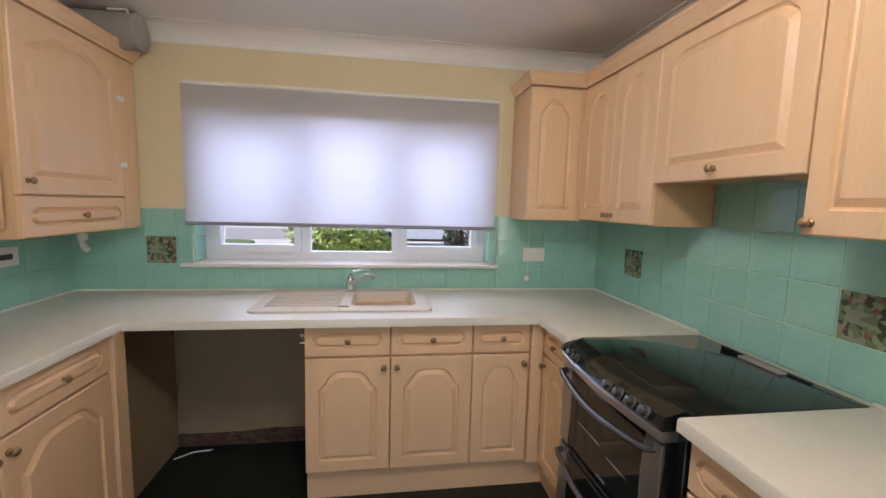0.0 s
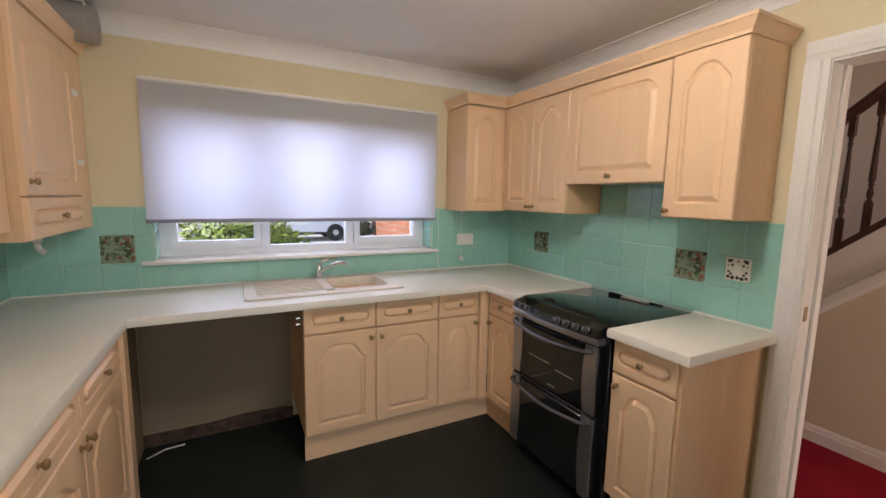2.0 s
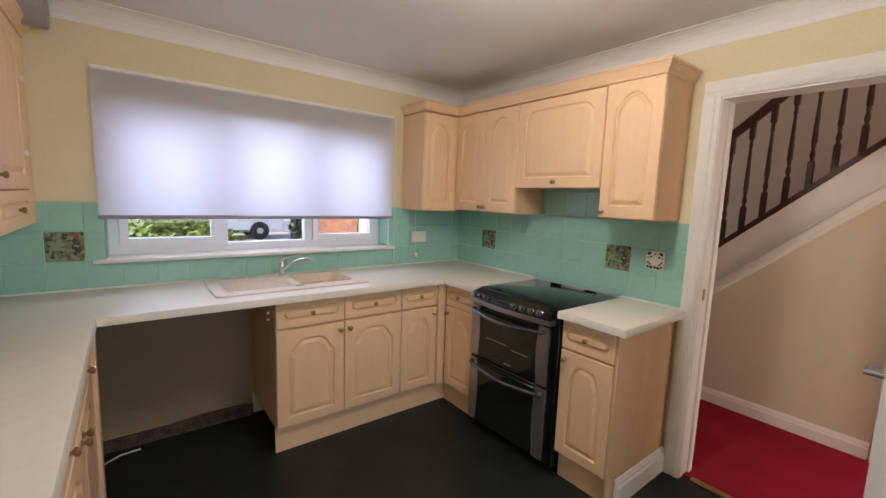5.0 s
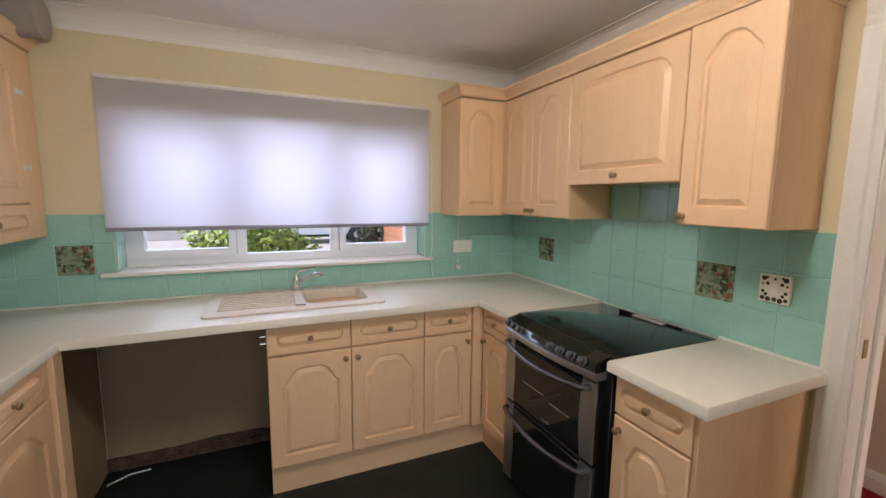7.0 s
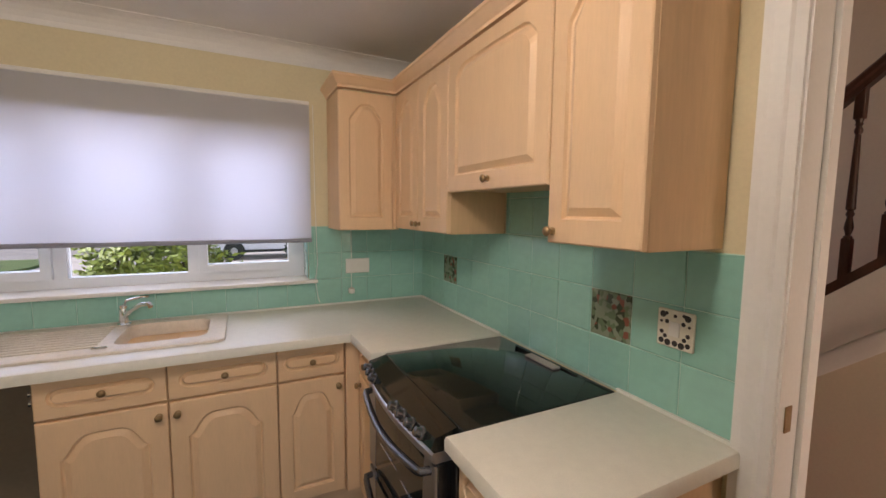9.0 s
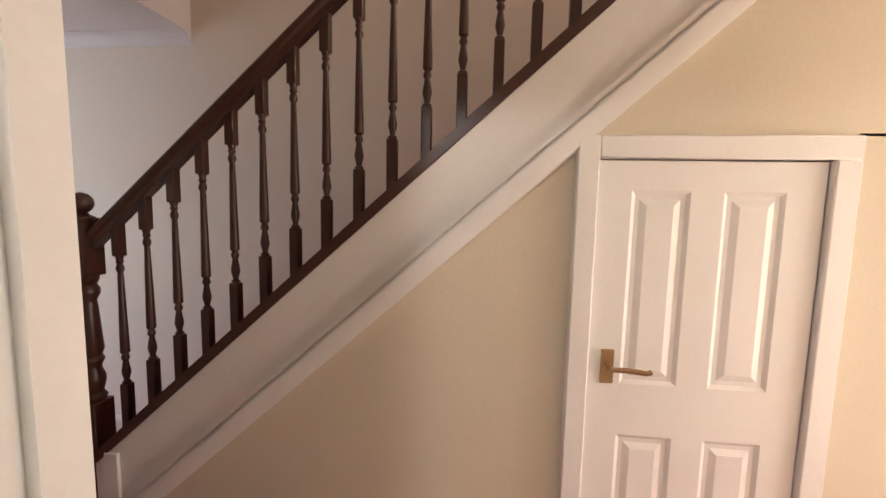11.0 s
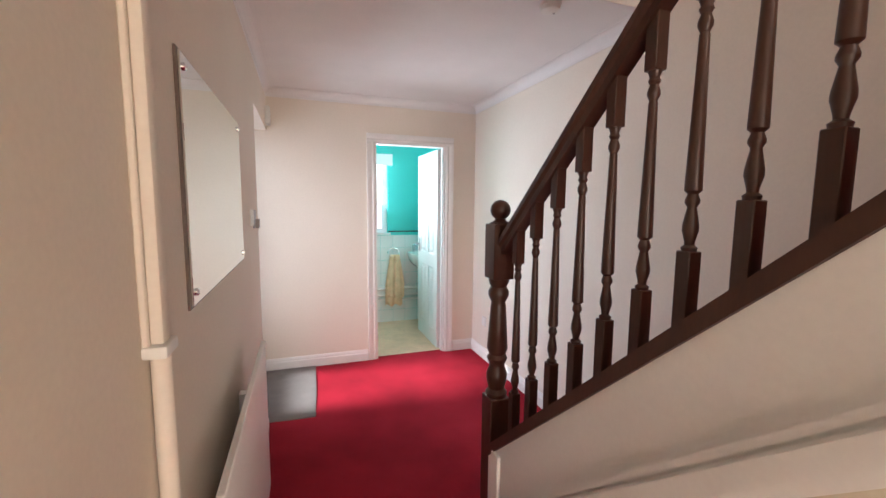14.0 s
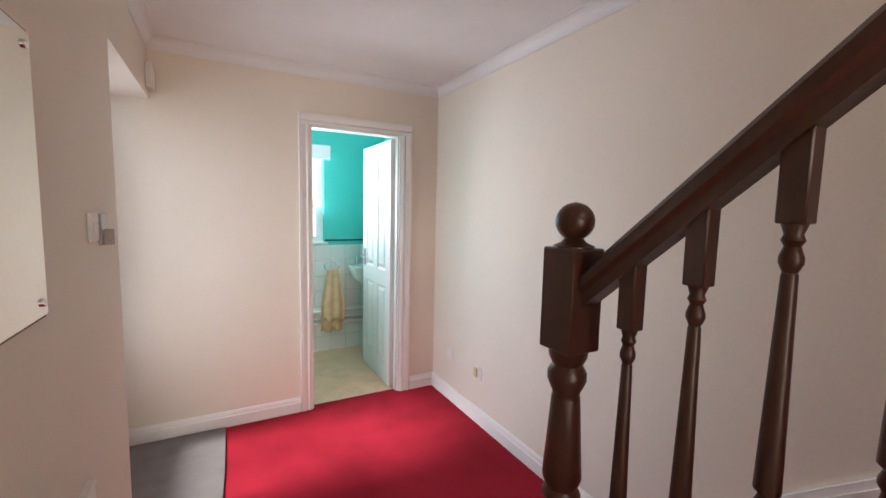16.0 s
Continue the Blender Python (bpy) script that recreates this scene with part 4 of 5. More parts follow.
_e, _o = _n.new("ShaderNodeEmission"), _n.new("ShaderNodeOutputMaterial")
_e.inputs[0].default_value, _e.inputs[1].default_value = (1.0, 0.89, 0.74, 1), 50
_l.new(_e.outputs[0], _o.inputs[0])
part("shade", b, em, cl, "glowing opal glass shade")


# ---- stairs ----
def base_z(y):
    return 1.887 - 0.893 * y


def rail_z(y):
    return 2.727 - 0.885 * y


def sloped(bm, x0, x1, y0, y1, lo, hi):
    """A bar between two sloping lines, lo and hi, of the stair's side."""
    v = [bm.verts.new((x, y, f(y))) for x in (x0, x1) for y in (y0, y1) for f in (lo, hi)]
    for q in ((0, 1, 3, 2), (4, 6, 7, 5), (0, 4, 5, 1), (2, 3, 7, 6), (0, 2, 6, 4), (1, 5, 7, 3)):
        bm.faces.new([v[i] for i in q])
    return bm


TOPY = -1.1
st = thing("staircase", "red carpeted staircase with white strings", "staircase", kind="structure")
part("outer_string", sloped(bmesh.new(), 2.52, 2.585, TOPY, 1.57, lambda y: base_z(y) - 0.340, base_z), M_WHITE, st, smooth=False)
for lo, hi, x in ((0.204, 0.214, 2.517), (0.214, 0.226, 2.512), (0.226, 0.246, 2.503), (0.246, 0.254, 2.511), (0.254, 0.262, 2.503), (0.262, 0.312, 2.495), (0.312, 0.332, 2.506)):
    part("string_moulding", sloped(bmesh.new(), x, 2.5205, TOPY, 1.47, lambda y, b=hi: base_z(y) - b, lambda y, a=lo: base_z(y) - a), M_WHITE, st, smooth=False)
part("string_end_trim", box(2.507, 1.47, 0.0, 2.521, 1.525, base_z(1.50) - 0.01, bevel=0.003), M_WHITE, st)
part("base_rail", sloped(bmesh.new(), 2.512, 2.612, TOPY, 1.57, lambda y: base_z(y) + 0.001, lambda y: base_z(y) + 0.045), M_DARK, st, "dark stained base rail", smooth=False)
part("wall_string", sloped(bmesh.new(), 3.44, 3.459, TOPY, 2.05, lambda y: 2.02 - 0.92 * y - 0.30, lambda y: 2.02 - 0.92 * y), M_WHITE, st, smooth=False)
part("wall_string_bead", sloped(bmesh.new(), 3.428, 3.44, TOPY, 2.04, lambda y: 2.02 - 0.92 * y - 0.055, lambda y: 2.02 - 0.92 * y - 0.028), M_WHITE, st, smooth=False)
for i in range(13):
    y1 = 1.88 - 0.22 * i
    x0 = 2.66 if i == 0 else 2.62 if i == 1 else 2.587
    part("step", bx(bmesh.new(), x0, y1 - 0.24, max(0.0, 0.2 * i - 0.03), 3.438, y1, 0.2 * (i + 1) - 0.01, bevel=0.018, seg=2), M_CARPET, st, "red carpeted step")
part("under_panel", sloped(bmesh.new(), 2.545, 2.59, -0.08, 1.56, lambda y: 0.0, lambda y: base_z(y) - 0.339), M_UNDER, st, "beige painted panel under the stairs", smooth=False)
part("under_panel", sloped(bmesh.new(), 2.533, 2.59, TOPY, -0.08, lambda y: 1.662, lambda y: base_z(y) - 0.339), M_UNDER, st, "beige painted panel above the cupboard door", smooth=False)
part("under_panel", box(2.533, KS, 0.0, 2.59, -0.83, 1.67), M_UNDER, st, smooth=False)
part("cupboard_back", box(2.60, -0.83, 0.0, 2.62, -0.08, 1.70), M_HALL, st, smooth=False)

NX = 2.568


def square_post(bm, x, y, z0, z1, h, ztop=None):
    return bx(bm, x - h, y - h, z0, x + h, y + h, z1, bevel=0.003)


nw = thing("newel_post", "dark stained turned newel post with a ball top", "newel post", pose(NX, 1.612, 0))
b = bmesh.new()
square_post(b, 0, 0, 0.0, 0.703, 0.042)
part("lower_block", b, M_DARK, nw)
b = bmesh.new()
lathe(b, [(0.0381, 0.703), (0.0426, 0.7196), (0.0314, 0.7361), (0.0336, 0.7471), (0.0403, 0.7747), (0.0403, 0.7968), (0.0302, 0.8244), (0.0302, 0.8354), (0.0403, 0.8575), (0.0325, 0.874), (0.0403, 0.8961), (0.0291, 1.0672), (0.0269, 1.0782), (0.0392, 1.1058), (0.0392, 1.1223), (0.0302, 1.1389), (0.0381, 1.1554), (0.0403, 1.172)], (0, 0, 0), 24)
part("turned_shaft", b, M_DARK, nw)
b = bmesh.new()
square_post(b, 0, 0, 1.171, 1.378, 0.042)
part("upper_block", b, M_DARK, nw)
b = bmesh.new()
lathe(b, [(0.040, 1.377), (0.040, 1.382), (0.024, 1.389), (0.018, 1.396)] + [(0.038 * math.sin(a), 1.430 - 0.038 * math.cos(a)) for a in [0.45 + 2.6 * k / 12 for k in range(13)]] + [(0.001, 1.4685)], (0, 0, 0), 24)
part("ball_finial", b, M_DARK, nw)

hr = bmesh.new()
prof = [(-0.020, -0.070), (0.020, -0.070), (0.022, -0.046), (0.031, -0.036), (0.031, -0.014), (0.020, 0.0), (-0.020, 0.0), (-0.031, -0.014), (-0.031, -0.036), (-0.022, -0.046)]
ends = [[hr.verts.new((2.572 + dx, y, rail_z(y) + dz)) for dx, dz in prof] for y in (1.575, TOPY)]
for i in range(len(prof)):
    j = (i + 1) % len(prof)
    hr.faces.new((ends[0][i], ends[0][j], ends[1][j], ends[1][i]))
hr.faces.new(ends[0][::-1])
hr.faces.new(ends[1])
solid("handrail", hr, M_DARK, "dark stained moulded wooden stair handrail", "handrail")


def baluster(y):
    """A turned baluster between base rail and handrail; its square ends are cut to the slope."""
    r = thing("baluster", "dark stained turned wooden stair baluster", "baluster", pose(2.575, y, 0), "stair balusters")
    h = 0.0160
    zb, zt = base_z(y) + 0.043, rail_z(y) - 0.069
    cut0, cut1 = 0.893 * h, 0.885 * h
    lo1, hi0 = zb + 0.165, zt - 0.103
    for nm, a0, a1, c0, c1 in (("lower_block", zb, lo1, cut0, 0), ("upper_block", hi0, zt, 0, cut1)):
        bm = bmesh.new()
        v = [bm.verts.new((x, yy, z + (-(c0 if z == a0 else c1) if yy > 0 else (c0 if z == a0 else c1)))) for z in (a0, a1) for yy in (-h, h) for x in (-h, h)]
        for q in ((0, 2, 3, 1), (4, 5, 7, 6), (0, 1, 5, 4), (2, 6, 7, 3), (0, 4, 6, 2), (1, 3, 7, 5)):
            bm.faces.new([v[i] for i in q])
        bmesh.ops.bevel(bm, geom=bm.edges[:], offset=0.002, segments=1, affect="EDGES")
        part(nm, bm, M_DARK, r)
    n = hi0 - lo1
    pr = [(0.017, 0), (0.0185, 0.015), (0.011, 0.026), (0.012, 0.042), (0.0185, 0.085), (0.018, 0.108), (0.0115, 0.172), (0.0105, 0.182), (0.0165, 0.200), (0.0165, 0.212), (0.0115, 0.236), (0.0195, 0.250), (0.0195, 0.262), (0.0115, 0.862), (0.010, 0.870), (0.0165, 0.895), (0.0165, 0.912), (0.011, 0.940), (0.016, 0.957), (0.0125, 0.972), (0.018, 1.0)]
    b = bmesh.new()
    lathe(b, [(q * 0.80, lo1 + n * z) for q, z in pr], (0, 0, 0), 16)
    part("turned_shaft", b, M_DARK, r)
    return r


for k in range(24):
    y = 1.48 - 0.11 * k
    if y > TOPY:
        baluster(y)

# ---- hall things ----
mi = thing("wall_mirror", "frameless wall mirror screwed onto a brown backing board", "mirror")
part("backing_board", box(HW, 1.280, 1.201, HW + 0.006, 2.178, 1.786, bevel=0.001), material("brown_board", (0.20, 0.15, 0.12), 0.5, var=0.1), mi)
part("mirror_glass", box(HW + 0.0065, 1.288, 1.209, HW + 0.0115, 2.170, 1.778, bevel=0.001), M_MIRROR, mi, "clear silvered mirror glass", smooth=False)
for y in (1.317, 2.142):
    for z in (1.238, 1.750):
        b = bmesh.new()
        lathe(b, [(0.009, 0), (0.009, 0.004), (0.005, 0.007)], (HW + 0.0114, y, z), 12, Euler((0, math.pi / 2, 0)).to_matrix())
        part("screw_cap", b, M_CHROME, mi, "small chrome screw cap")
plate("light_switch", "white double light switch at the wall's end", pose(HW, 2.585, 1.372, 0, 0, 90), 0.086, 0.086, [("rocker", -0.02, -0.014, -0.005, 0.014, 0.004, M_PLATE), ("rocker", 0.005, -0.014, 0.02, 0.014, 0.004, M_PLATE)])
plate("thermostat_switch", "metal switch plate with a dark lever", pose(HW, 2.70, 1.36, 0, 0, 90), 0.08, 0.10, [("lever", -0.012, -0.05, 0.022, 0.0, 0.02, M_GREYD)], M_STEEL)
tr = thing("pipe_trunking", "cream painted pipe with boxed upper part and clip", "pipe")
part("boxing", box(HW, 1.002, 1.21, HW + 0.030, 1.040, HCEIL, bevel=0.006, seg=2), M_HALL, tr)
part("cover_strip", box(HW, 0.990, 1.21, HW + 0.012, 1.0015, HCEIL, bevel=0.003), M_HALL, tr)
b = bmesh.new()
rod(b, (HW + 0.019, 1.020, 0.0), (HW + 0.019, 1.020, 1.21), 0.016, 16)
part("pipe", b, M_HALL, tr)
part("pipe_clip", box(HW, 0.986, 1.192, HW + 0.038, 1.053, 1.214, bevel=0.005, seg=2), M_PLATE, tr, "cream plastic pipe clip")

ra = thing("radiator", "white pressed steel panel radiator under the mirror", "radiator")
RX, RY0, RY1, RZ0, RZ1 = 1.698, 1.10, 2.10, 0.19, 0.85
part("front_panel", box(RX - 0.014, RY0, RZ0, RX, RY1, RZ1 - 0.004, bevel=0.006, seg=2), M_WHITE, ra)
part("top_cover", box(RX - 0.017, RY0, RZ1 - 0.004, RX + 0.002, RY1, RZ1 + 0.006, bevel=0.003), M_WHITE, ra)
for y in (RY0 + 0.15, RY1 - 0.15):
    part("bracket", box(HW, y - 0.02, 0.25, RX - 0.0135, y + 0.02, 0.7), M_WHITE, ra)
b = bmesh.new()
tube(b, [(HW + 0.05, RY0 + 0.03, RZ0 + 0.03), (HW + 0.05, RY0 - 0.05, RZ0 + 0.03), (HW + 0.05, RY0 - 0.05, 0.0)], 0.008)
lathe(b, [(0.014, 0.14), (0.02, 0.16), (0.02, 0.21), (0.012, 0.22)], (HW + 0.05, RY0 - 0.05, 0), 14)
part("valve", b, M_PLATE, ra, "white radiator valve and pipe")

bm = bmesh.new()
o = [(1.30, 3.05), (1.45, 3.03), (1.60, 3.012), (1.76, 3.0), (1.915, 2.995), (1.935, 3.40), (1.945, 3.895), (1.30, 3.895)]
solid("door_mat", slab(o, 0.017, 0.010, r=0.003), M_MAT, "grey ribbed door mat lying on the red carpet", "door mat")
structure("floor_porch", box(1.2, 2.94, -0.12, 1.467, HN, 0.005), M_MAT, "grey matting in the front door recess", "floor")
sd = thing("smoke_detector", "white round smoke detector on the hall ceiling", "smoke detector", pose(2.97, 1.95, HCEIL, 180))
b = bmesh.new()
lathe(b, [(0.05, 0), (0.05, 0.012), (0.046, 0.014), (0.043, 0.030), (0.02, 0.038)], (0, 0, 0), 24)
part("base", b, M_PLATE, sd)
b = bmesh.new()
lathe(b, [(0.006, 0.037), (0.006, 0.040)], (0.02, 0, 0), 8)
part("indicator", b, M_GREYD, sd)
plate("wall_socket", "white telephone socket low on the hall wall", pose(HE, 3.635, 0.361, 0, 0, -90), 0.086, 0.086, [("jack", -0.012, -0.012, 0.012, 0.008, 0.001, M_PLATE)])
plate("wall_socket", "yellowed plastic socket low on the hall wall", pose(HE, 3.245, 0.351, 0, 0, -90), 0.075, 0.086, [("jack", -0.03, -0.03, 0.0, 0.03, 0.012, material("yellowed_plastic", (0.66, 0.56, 0.33), 0.4, var=0.05))])

# ---- cloakroom ----
wi = thing("window_2", "white framed frosted cloakroom window", "window", kind="structure")
part("window_frame", boxes((2.15, 5.15, 1.10, 2.21, 5.18, 2.0), (2.78, 5.15, 1.10, 2.84, 5.18, 2.0), (2.21, 5.15, 1.10, 2.78, 5.18, 1.15), (2.21, 5.15, 1.95, 2.78, 5.18, 2.0)), M_UPVC, wi, smooth=False)
part("window_sill", box(2.12, WCN - 0.03, 1.08, 2.87, 5.15, 1.102, bevel=0.004), M_WHITE, wi)
p = part("pane", box(2.21, 5.162, 1.15, 2.78, 5.168, 1.95), M_GLASS, wi)
p.visible_shadow = False
cb = thing("roller_blind", "white rolled-up blind above the cloakroom window", "blind")
b = bmesh.new()
rod(b, (2.12, 5.065, 1.98), (2.89, 5.065, 1.98), 0.025, 14)
part("roller", b, M_WHITE, cb)
part("valance", box(2.12, 5.035, 1.90, 2.89, 5.05, 2.03, bevel=0.004), M_UPVC, cb)
tw = thing("towel", "peach cotton towel hanging from a chrome ring", "towel")
bm = bmesh.new()
rows, cols = 14, 16
for side, off, length in ((0, 0.0, 0.62), (1, 0.022, 0.52)):
    g = []
    for j in range(rows + 1):
        s = j / rows
        width = 0.045 + 0.06 * min(1, s * 1.6)
        g.append([bm.verts.new((2.895 + (side * 0.02) + width * (2 * i / cols - 1), 5.025 - off + 0.009 * math.sin(i * 0.9 + side) * (0.4 + s), 0.845 - length * s + 0.015 * math.sin(i * 0.8) * s)) for i in range(cols + 1)])
    for j in range(rows):
        for i in range(cols):
            bm.faces.new((g[j][i], g[j][i + 1], g[j + 1][i + 1], g[j + 1][i]))
cl = part("cloth", bm, M_TOWEL, tw)
mod = cl.modifiers.new("thickness", "SOLIDIFY")
mod.thickness = 0.006
b = bmesh.new()
tube(b, [(2.895 + 0.07 * math.cos(a), 5.025 + 0.02 * math.sin(a), 0.87 + 0.05 * math.sin(a)) for a in [2 * math.pi * k / 20 for k in range(21)]], 0.005, 6)
rod(b, (2.895, 5.095, 0.92), (2.895, 5.03, 0.92), 0.012, 10)
part("towel_ring", b, M_CHROME, tw, "chrome towel ring")
for z in (0.42, 0.34, 0.285):
    b = bmesh.new()
    rod(b, (2.0, 5.07, z), (3.46, 5.07, z), 0.013 if z < 0.4 else 0.02, 10)
    solid("wall_pipe", b, M_WHITE, "white painted pipe along the cloakroom wall", "pipe", "cloakroom pipes")
ba = thing("wash_basin", "white ceramic wash basin on the cloakroom wall", "basin")
bo2 = rounded(3.06, 4.78, 3.44, 5.09, 0.08)
bm = bmesh.new()
loops(bm, [[(x, y, 0.70) for x, y in offset(bo2, 0.09)], [(x, y, 0.76) for x, y in offset(bo2, 0.03)], [(x, y, 0.85) for x, y in bo2], [(x, y, 0.872) for x, y in offset(bo2, 0.004)], [(x, y, 0.872) for x, y in offset(bo2, 0.03)], [(x, y, 0.80) for x, y in offset(bo2, 0.05)], [(x, y, 0.765) for x, y in offset(bo2, 0.09)]])
part("bowl", bm, M_WTILE, ba)
b = bmesh.new()
lathe(b, [(0.016, 0.87), (0.014, 0.93), (0.02, 0.95), (0.01, 0.965)], (3.15, 5.06, 0), 12)
part("tap", b, M_CHROME, ba, "chrome basin tap")
structure("trim_wc_line", boxes((2.845, WCN - 0.010, 1.113, HE, WCN, 1.127), (2.0, WCN - 0.010, 1.113, 2.145, WCN, 1.127)), M_INK, "dark trim strip above the cloakroom tiles", "trim")

# ---- outside ----
structure("ground", box(-400, KN + 0.27, -0.5, 400, 800, -0.2), M_ROAD, "pale paved ground in front of the house", "ground")
structure("ground_south", box(-400, -800, -0.5, 400, KS - 0.2, -0.2), M_GRASS, "grass behind the house", "ground")
structure("road", box(-60, 17.5, -0.2, 60, 24, -0.19), M_TARMAC, "grey tarmac road", "road")
structure("verge", slab(rounded(-9, 13.5, -4.6, 16.5, 0.8), -0.12, 0.08), M_GRASS, "green lawn beside the paved drive", "lawn")
wing = structure("wall_wing_outside", boxes((1.19, 2.73, -0.2, 1.277, 2.93, 2.6), (1.19, 3.94, -0.2, 1.277, 5.4, 2.6), (1.277, 4.04, -0.2, 1.9, 5.4, 2.6)), M_MORTAR, "brick outside wall of the hall wing")


def leafy(name, label, at, size, count, mat, leaf, seed):
    """A shrub: a short forked stem and a crown of many small leaves with an uneven outline."""
    rnd = random.Random(seed)
    r = thing(name, label, "shrub", pose(*at))
    b = bmesh.new()
    for k in range(7):
        a = k * 0.9
        tube(b, [(0, 0, 0), (0.1 * size[0] * math.cos(a), 0.1 * size[1] * math.sin(a), 0.3 * size[2]), (0.5 * size[0] * math.cos(a), 0.5 * size[1] * math.sin(a), 0.75 * size[2])], 0.018, 6)
    part("stem", b, M_BARK, r)
    vs, fs = [], []
    for _ in range(count):
        d = Vector((rnd.gauss(0, 1), rnd.gauss(0, 1), rnd.gauss(0, 1))).normalized()
        lump = 0.80 + 0.28 * noise.noise(d * 2.6 + Vector((seed, 0, 0))) + 0.12 * noise.noise(d * 7)
        q = d * lump * rnd.uniform(0.72, 1.03)
        p = Vector((q.x * size[0], q.y * size[1], max(0.02, size[2] * (0.52 + 0.5 * q.z))))
        u = Vector((rnd.gauss(0, 1), rnd.gauss(0, 1), rnd.gauss(0, 0.6))).normalized()
        w = u.cross(d + Vector((0.01, 0.02, 0.03))).normalized()
        s = leaf * rnd.uniform(0.6, 1.3)
        i = len(vs)
        vs += [p - u * s, p + w * s * 0.45, p + u * s, p - w * s * 0.45]
        fs.append((i, i + 1, i + 2, i + 3))
    me = bpy.data.meshes.new("crown")
    me.from_pydata([tuple(v) for v in vs], [], fs)
    me.materials.append(mat)
    c = new("crown", me)
    c.parent = r
    return r


leafy("shrub", "rounded light green leafy shrub outside the window", (-0.45, 5.7, -0.2), (0.92, 0.7, 1.55), 7500, M_LEAF, 0.045, 3)
leafy("conifer", "small dark green conifer outside the window", (1.02, 5.3, -0.2), (0.20, 0.20, 1.7), 2600, M_LEAFD, 0.03, 8)


def parked_car(label, m, paint):
    r = thing("parked_car", label, "car", m)
    body = [(-2.05, 0.28), (-2.1, 0.55), (-2.05, 0.82), (-1.85, 0.93), (-1.1, 0.97), (-0.55, 1.38), (0.3, 1.45), (1.15, 1.40), (1.75, 1.02), (2.05, 0.95), (2.1, 0.6), (2.05, 0.28)]
    bm = bmesh.new()
    prism(bm, body, "y", -0.84, 0.84)
    bmesh.ops.bevel(bm, geom=bm.edges[:], offset=0.06, segments=3, affect="EDGES")
    part("body", bm, paint, r)
    for y in (-0.845, 0.835):
        bm = bmesh.new()
        prism(bm, [(-0.95, 0.98), (-0.5, 1.32), (0.28, 1.37), (0.28, 0.98)], "y", y, y + 0.01)
        part("window", bm, M_CARGLASS, r)
        bm = bmesh.new()
        prism(bm, [(0.36, 0.98), (0.36, 1.37), (1.08, 1.33), (1.5, 1.0)], "y", y, y + 0.01)
        part("window", bm, M_CARGLASS, r)
        part("sill_trim", box(-1.0, y - 0.01, 0.25, 0.95, y + 0.02, 0.33), M_RUBBER, r)
    for x in (-1.28, 1.28):
        for y, s in ((-0.80, -1), (0.80, 1)):
            q = Euler((math.pi / 2, 0, 0)).to_matrix()
            b = bmesh.new()
            lathe(b, [(0.20, -0.09), (0.29, -0.09), (0.31, -0.06), (0.31, 0.06), (0.29, 0.09), (0.20, 0.09)], (x, y, 0.31), 24, q)
            wh = part("wheel", b, M_RUBBER, r, "black tyre")
            b = bmesh.new()
            lathe(b, [(0.02, -0.095), (0.19, -0.085), (0.20, -0.05), (0.20, 0.05), (0.19, 0.085), (0.02, 0.095)], (x, y, 0.31), 18, q)
            part("rim", b, M_ALLOY, wh, "grey alloy rim")
    return r


parked_car("white car parked on the drive outside", pose(1.45, 15.6, -0.2), M_CAR)
parked_car("dark car parked across the road", pose(-4.6, 27, -0.2, 0, 0, 2), M_BLACK)

# ---- bricks of the hall wing ----
def brick_data(l, name="brick"):
    return mesh(bx(bmesh.new(), 0, 0, 0, 0.010, l, 0.065, bevel=0.003), name, M_BRICK)


BR = {0.215: brick_data(0.215), 0.1025: brick_data(0.1025)}
for row in range(20):
    z = -0.1 + row * 0.075
    for lo, hi in ((2.735, 2.93), (3.94, 5.39)):
        y = lo + (0.0 if row % 2 else 0.1125)
        if not row % 2:
            o = new("brick", BR[0.1025])
            o.location, o.parent = (1.181, lo, z), wing
        while y + 0.215 <= hi:
            o = new("brick", BR[0.215])
            o.location, o.parent = (1.181, y, z), wing
            y += 0.225

# ---- wall tiles ----
def tile_mesh(w, h, mat, t=0.005):
    bm = bmesh.new()
    r = [(0, 0), (w, 0), (w, h), (0, h)]
    loops(bm, [[(x, 0, z) for x, z in r], [(x, -t + 0.002, z) for x, z in r], [(x, -t, z) for x, z in offset(r, 0.0025)]])
    return mesh(bm, "tile", mat)


TILES = {}


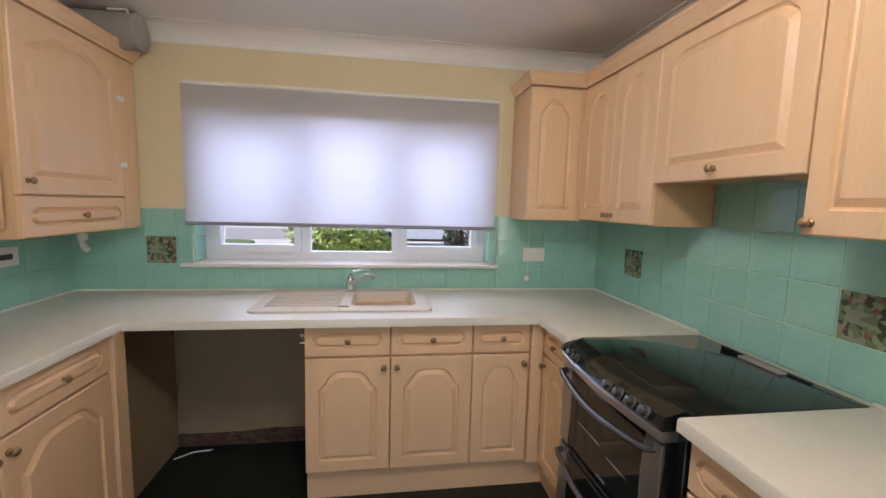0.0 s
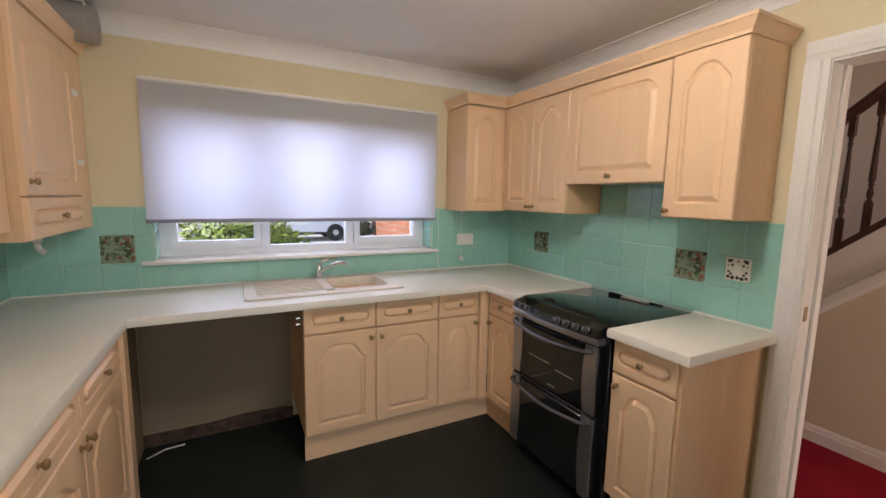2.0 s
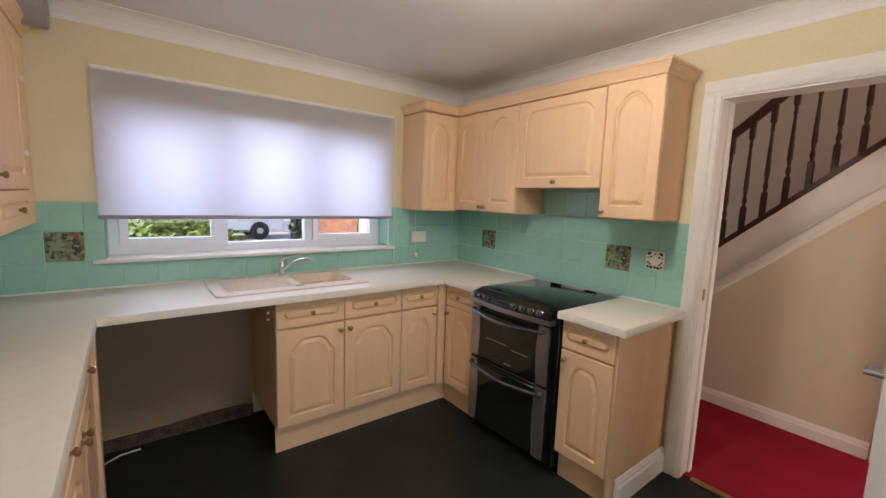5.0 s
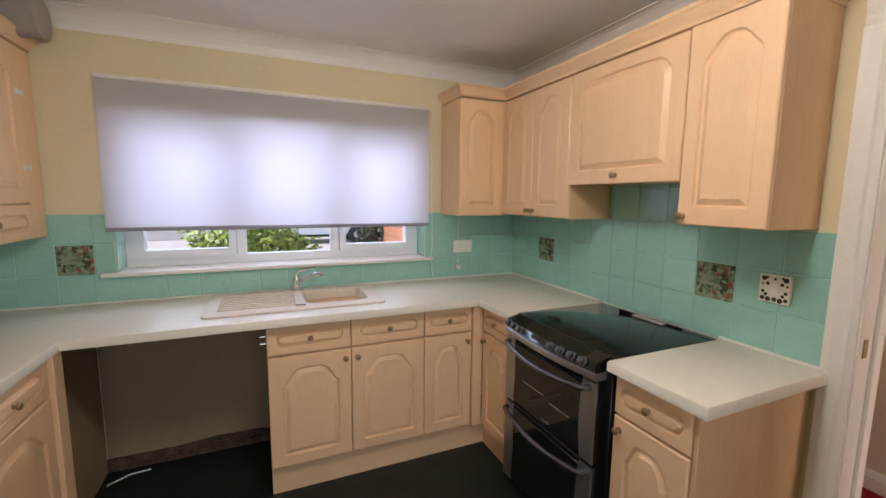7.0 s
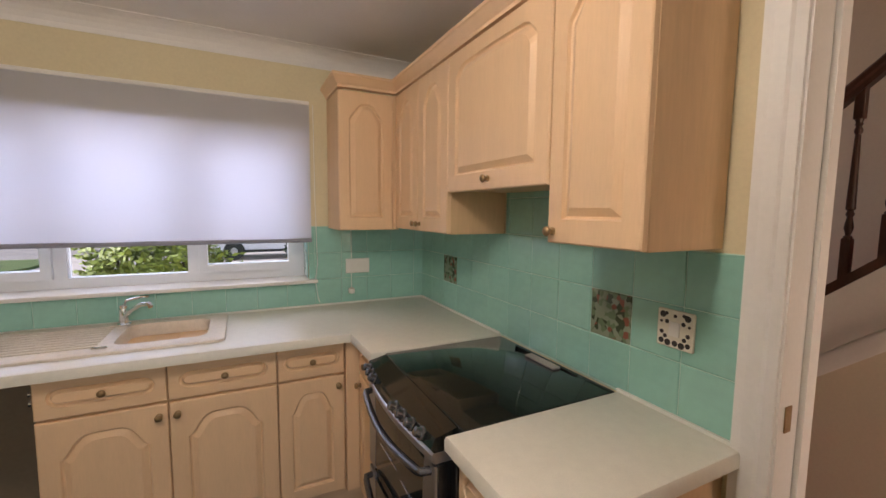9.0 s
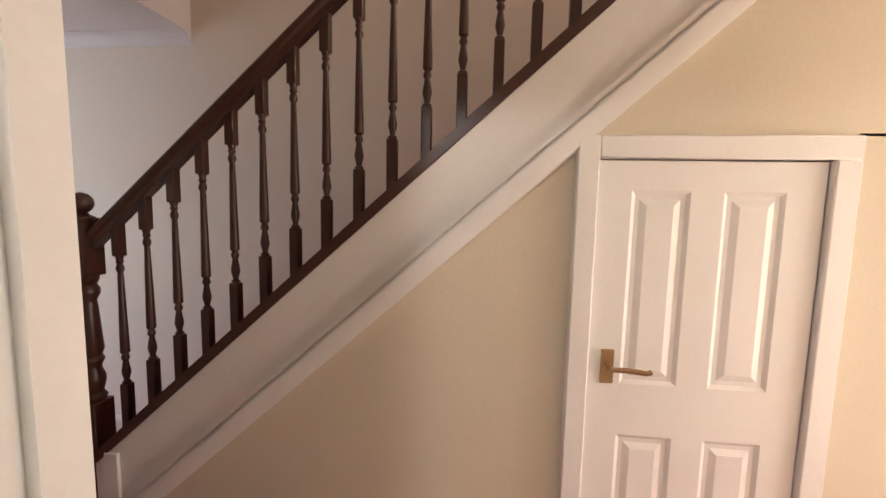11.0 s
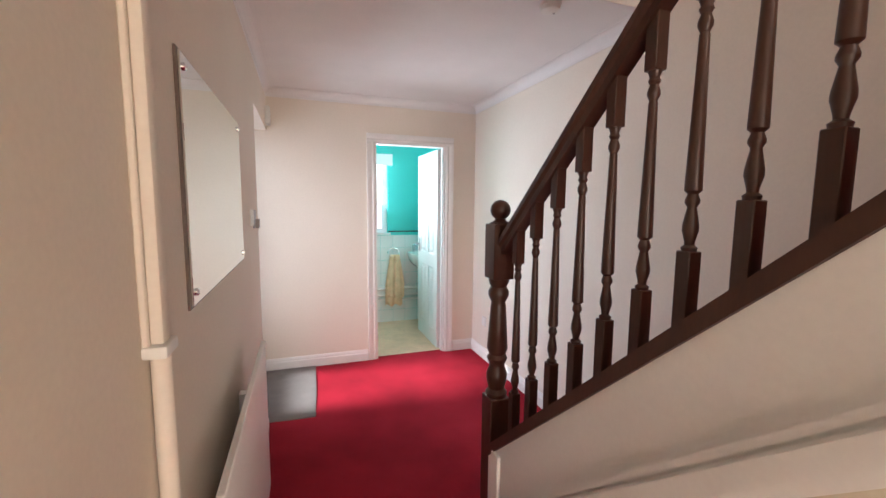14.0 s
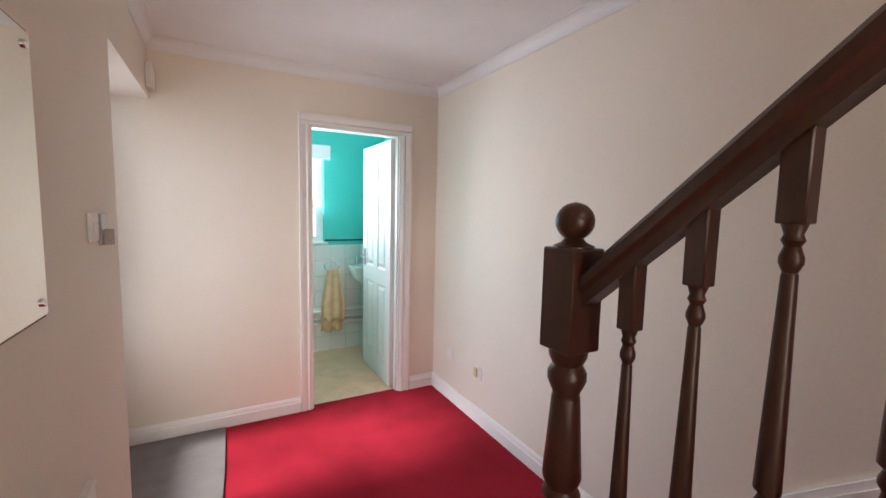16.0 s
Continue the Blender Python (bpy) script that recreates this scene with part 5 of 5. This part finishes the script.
def lay(parent, m, lo, hi, rows, pitch, start, holes=(), decor=(), mat=M_TILE, gap=0.0034):
    """Lays tiles on a wall; local x along the wall, face to -y. holes: x0, z0, x1, z1 left free. decor: x, z of painted tiles."""
    k = math.floor((lo - start) / pitch)
    while start + k * pitch < hi:
        a, b = max(lo, start + k * pitch), min(hi, start + (k + 1) * pitch)
        k += 1
        if b - a < 0.012:
            continue
        for z0, z1 in rows:
            spans = [(a, b)]
            zz0, zz1 = z0, z1
            for hx0, hz0, hx1, hz1 in holes:
                if hz0 < zz1 - 0.02 and hz1 > zz0 + 0.02:
                    cut = []
                    for p, q in spans:
                        if q <= hx0 or p >= hx1:
                            cut.append((p, q))
                        else:
                            cut += [(p, hx0)] * (p < hx0 - 0.012) + [(hx1, q)] * (q > hx1 + 0.012)
                    spans = cut
            for p, q in spans:
                mm = M_DECOR if any(p < dx < q and zz0 < dz < zz1 for dx, dz in decor) else mat
                key = (round(q - p - gap, 3), round(zz1 - zz0 - gap, 3), mm.name)
                if key not in TILES:
                    TILES[key] = tile_mesh(key[0], key[1], mm)
                o = new("tile", TILES[key])
                o.parent = parent
                o.matrix_world = m @ pose(p + gap / 2, 0, zz0 + gap / 2)


R3 = ((0.912, 1.061), (1.061, 1.211), (1.211, 1.361))
lay(WALL_N, pose(0, KN - 0.002, 0), KW, KE, R3, 0.15, -1.187, holes=((-0.952, 1.05, 0.73, 2.0),), decor=((-1.112, 1.14),))
lay(WALL_E, pose(KE - 0.002, 0, 0, 0, 0, -90), -KN, -0.592, R3, 0.1563, -2.06 - 0.078, decor=((-2.06, 1.14), (-0.965, 1.14)))
lay(WALL_E, pose(KE - 0.002, 0, 0, 0, 0, -90), -1.54, -0.945, ((1.361, 1.511), (1.511, 1.56)), 0.1563, -2.06 - 0.078)
lay(WALL_W, pose(KW + 0.002, 0, 0, 0, 0, 90), 0.62, KN, R3, 0.15, 0.65)
lay(WALL_N, pose(-0.954 + 0.004, 0, 0, 0, 0, 90), 2.455, 2.598, ((1.068, 1.211), (1.211, 1.361)), 0.15, 2.455)
lay(WALL_N, pose(0.728, 0, 0, 0, 0, -90), -2.598, -2.455, ((1.068, 1.211), (1.211, 1.361)), 0.15, -2.598)
for nm, bm in (("grout_north", boxes((KW, KN - 0.0035, 0.905, -0.952, KN - 0.001, 1.362), (0.73, KN - 0.0035, 0.905, KE, KN - 0.001, 1.362), (-0.952, KN - 0.0035, 0.905, 0.73, KN - 0.001, 1.05))),
               ("grout_east", boxes((KE - 0.0035, 0.585, 0.905, KE - 0.001, KN, 1.362), (KE - 0.0035, 0.945, 1.362, KE - 0.001, 1.54, 1.56))),
               ("grout_west", boxes((KW + 0.001, 0.62, 0.905, KW + 0.0035, KN, 1.362)))):
    structure(nm, bm, M_GROUT, "pale grout between the teal wall tiles", "grout")
lay(WALL_WC, pose(0, WCN - 0.002, 0), 2.0, HE, tuple((0.0 + 0.1535 * k, 0.1535 * (k + 1)) for k in range(7)), 0.15, 2.0, mat=M_WTILE, gap=0.002)
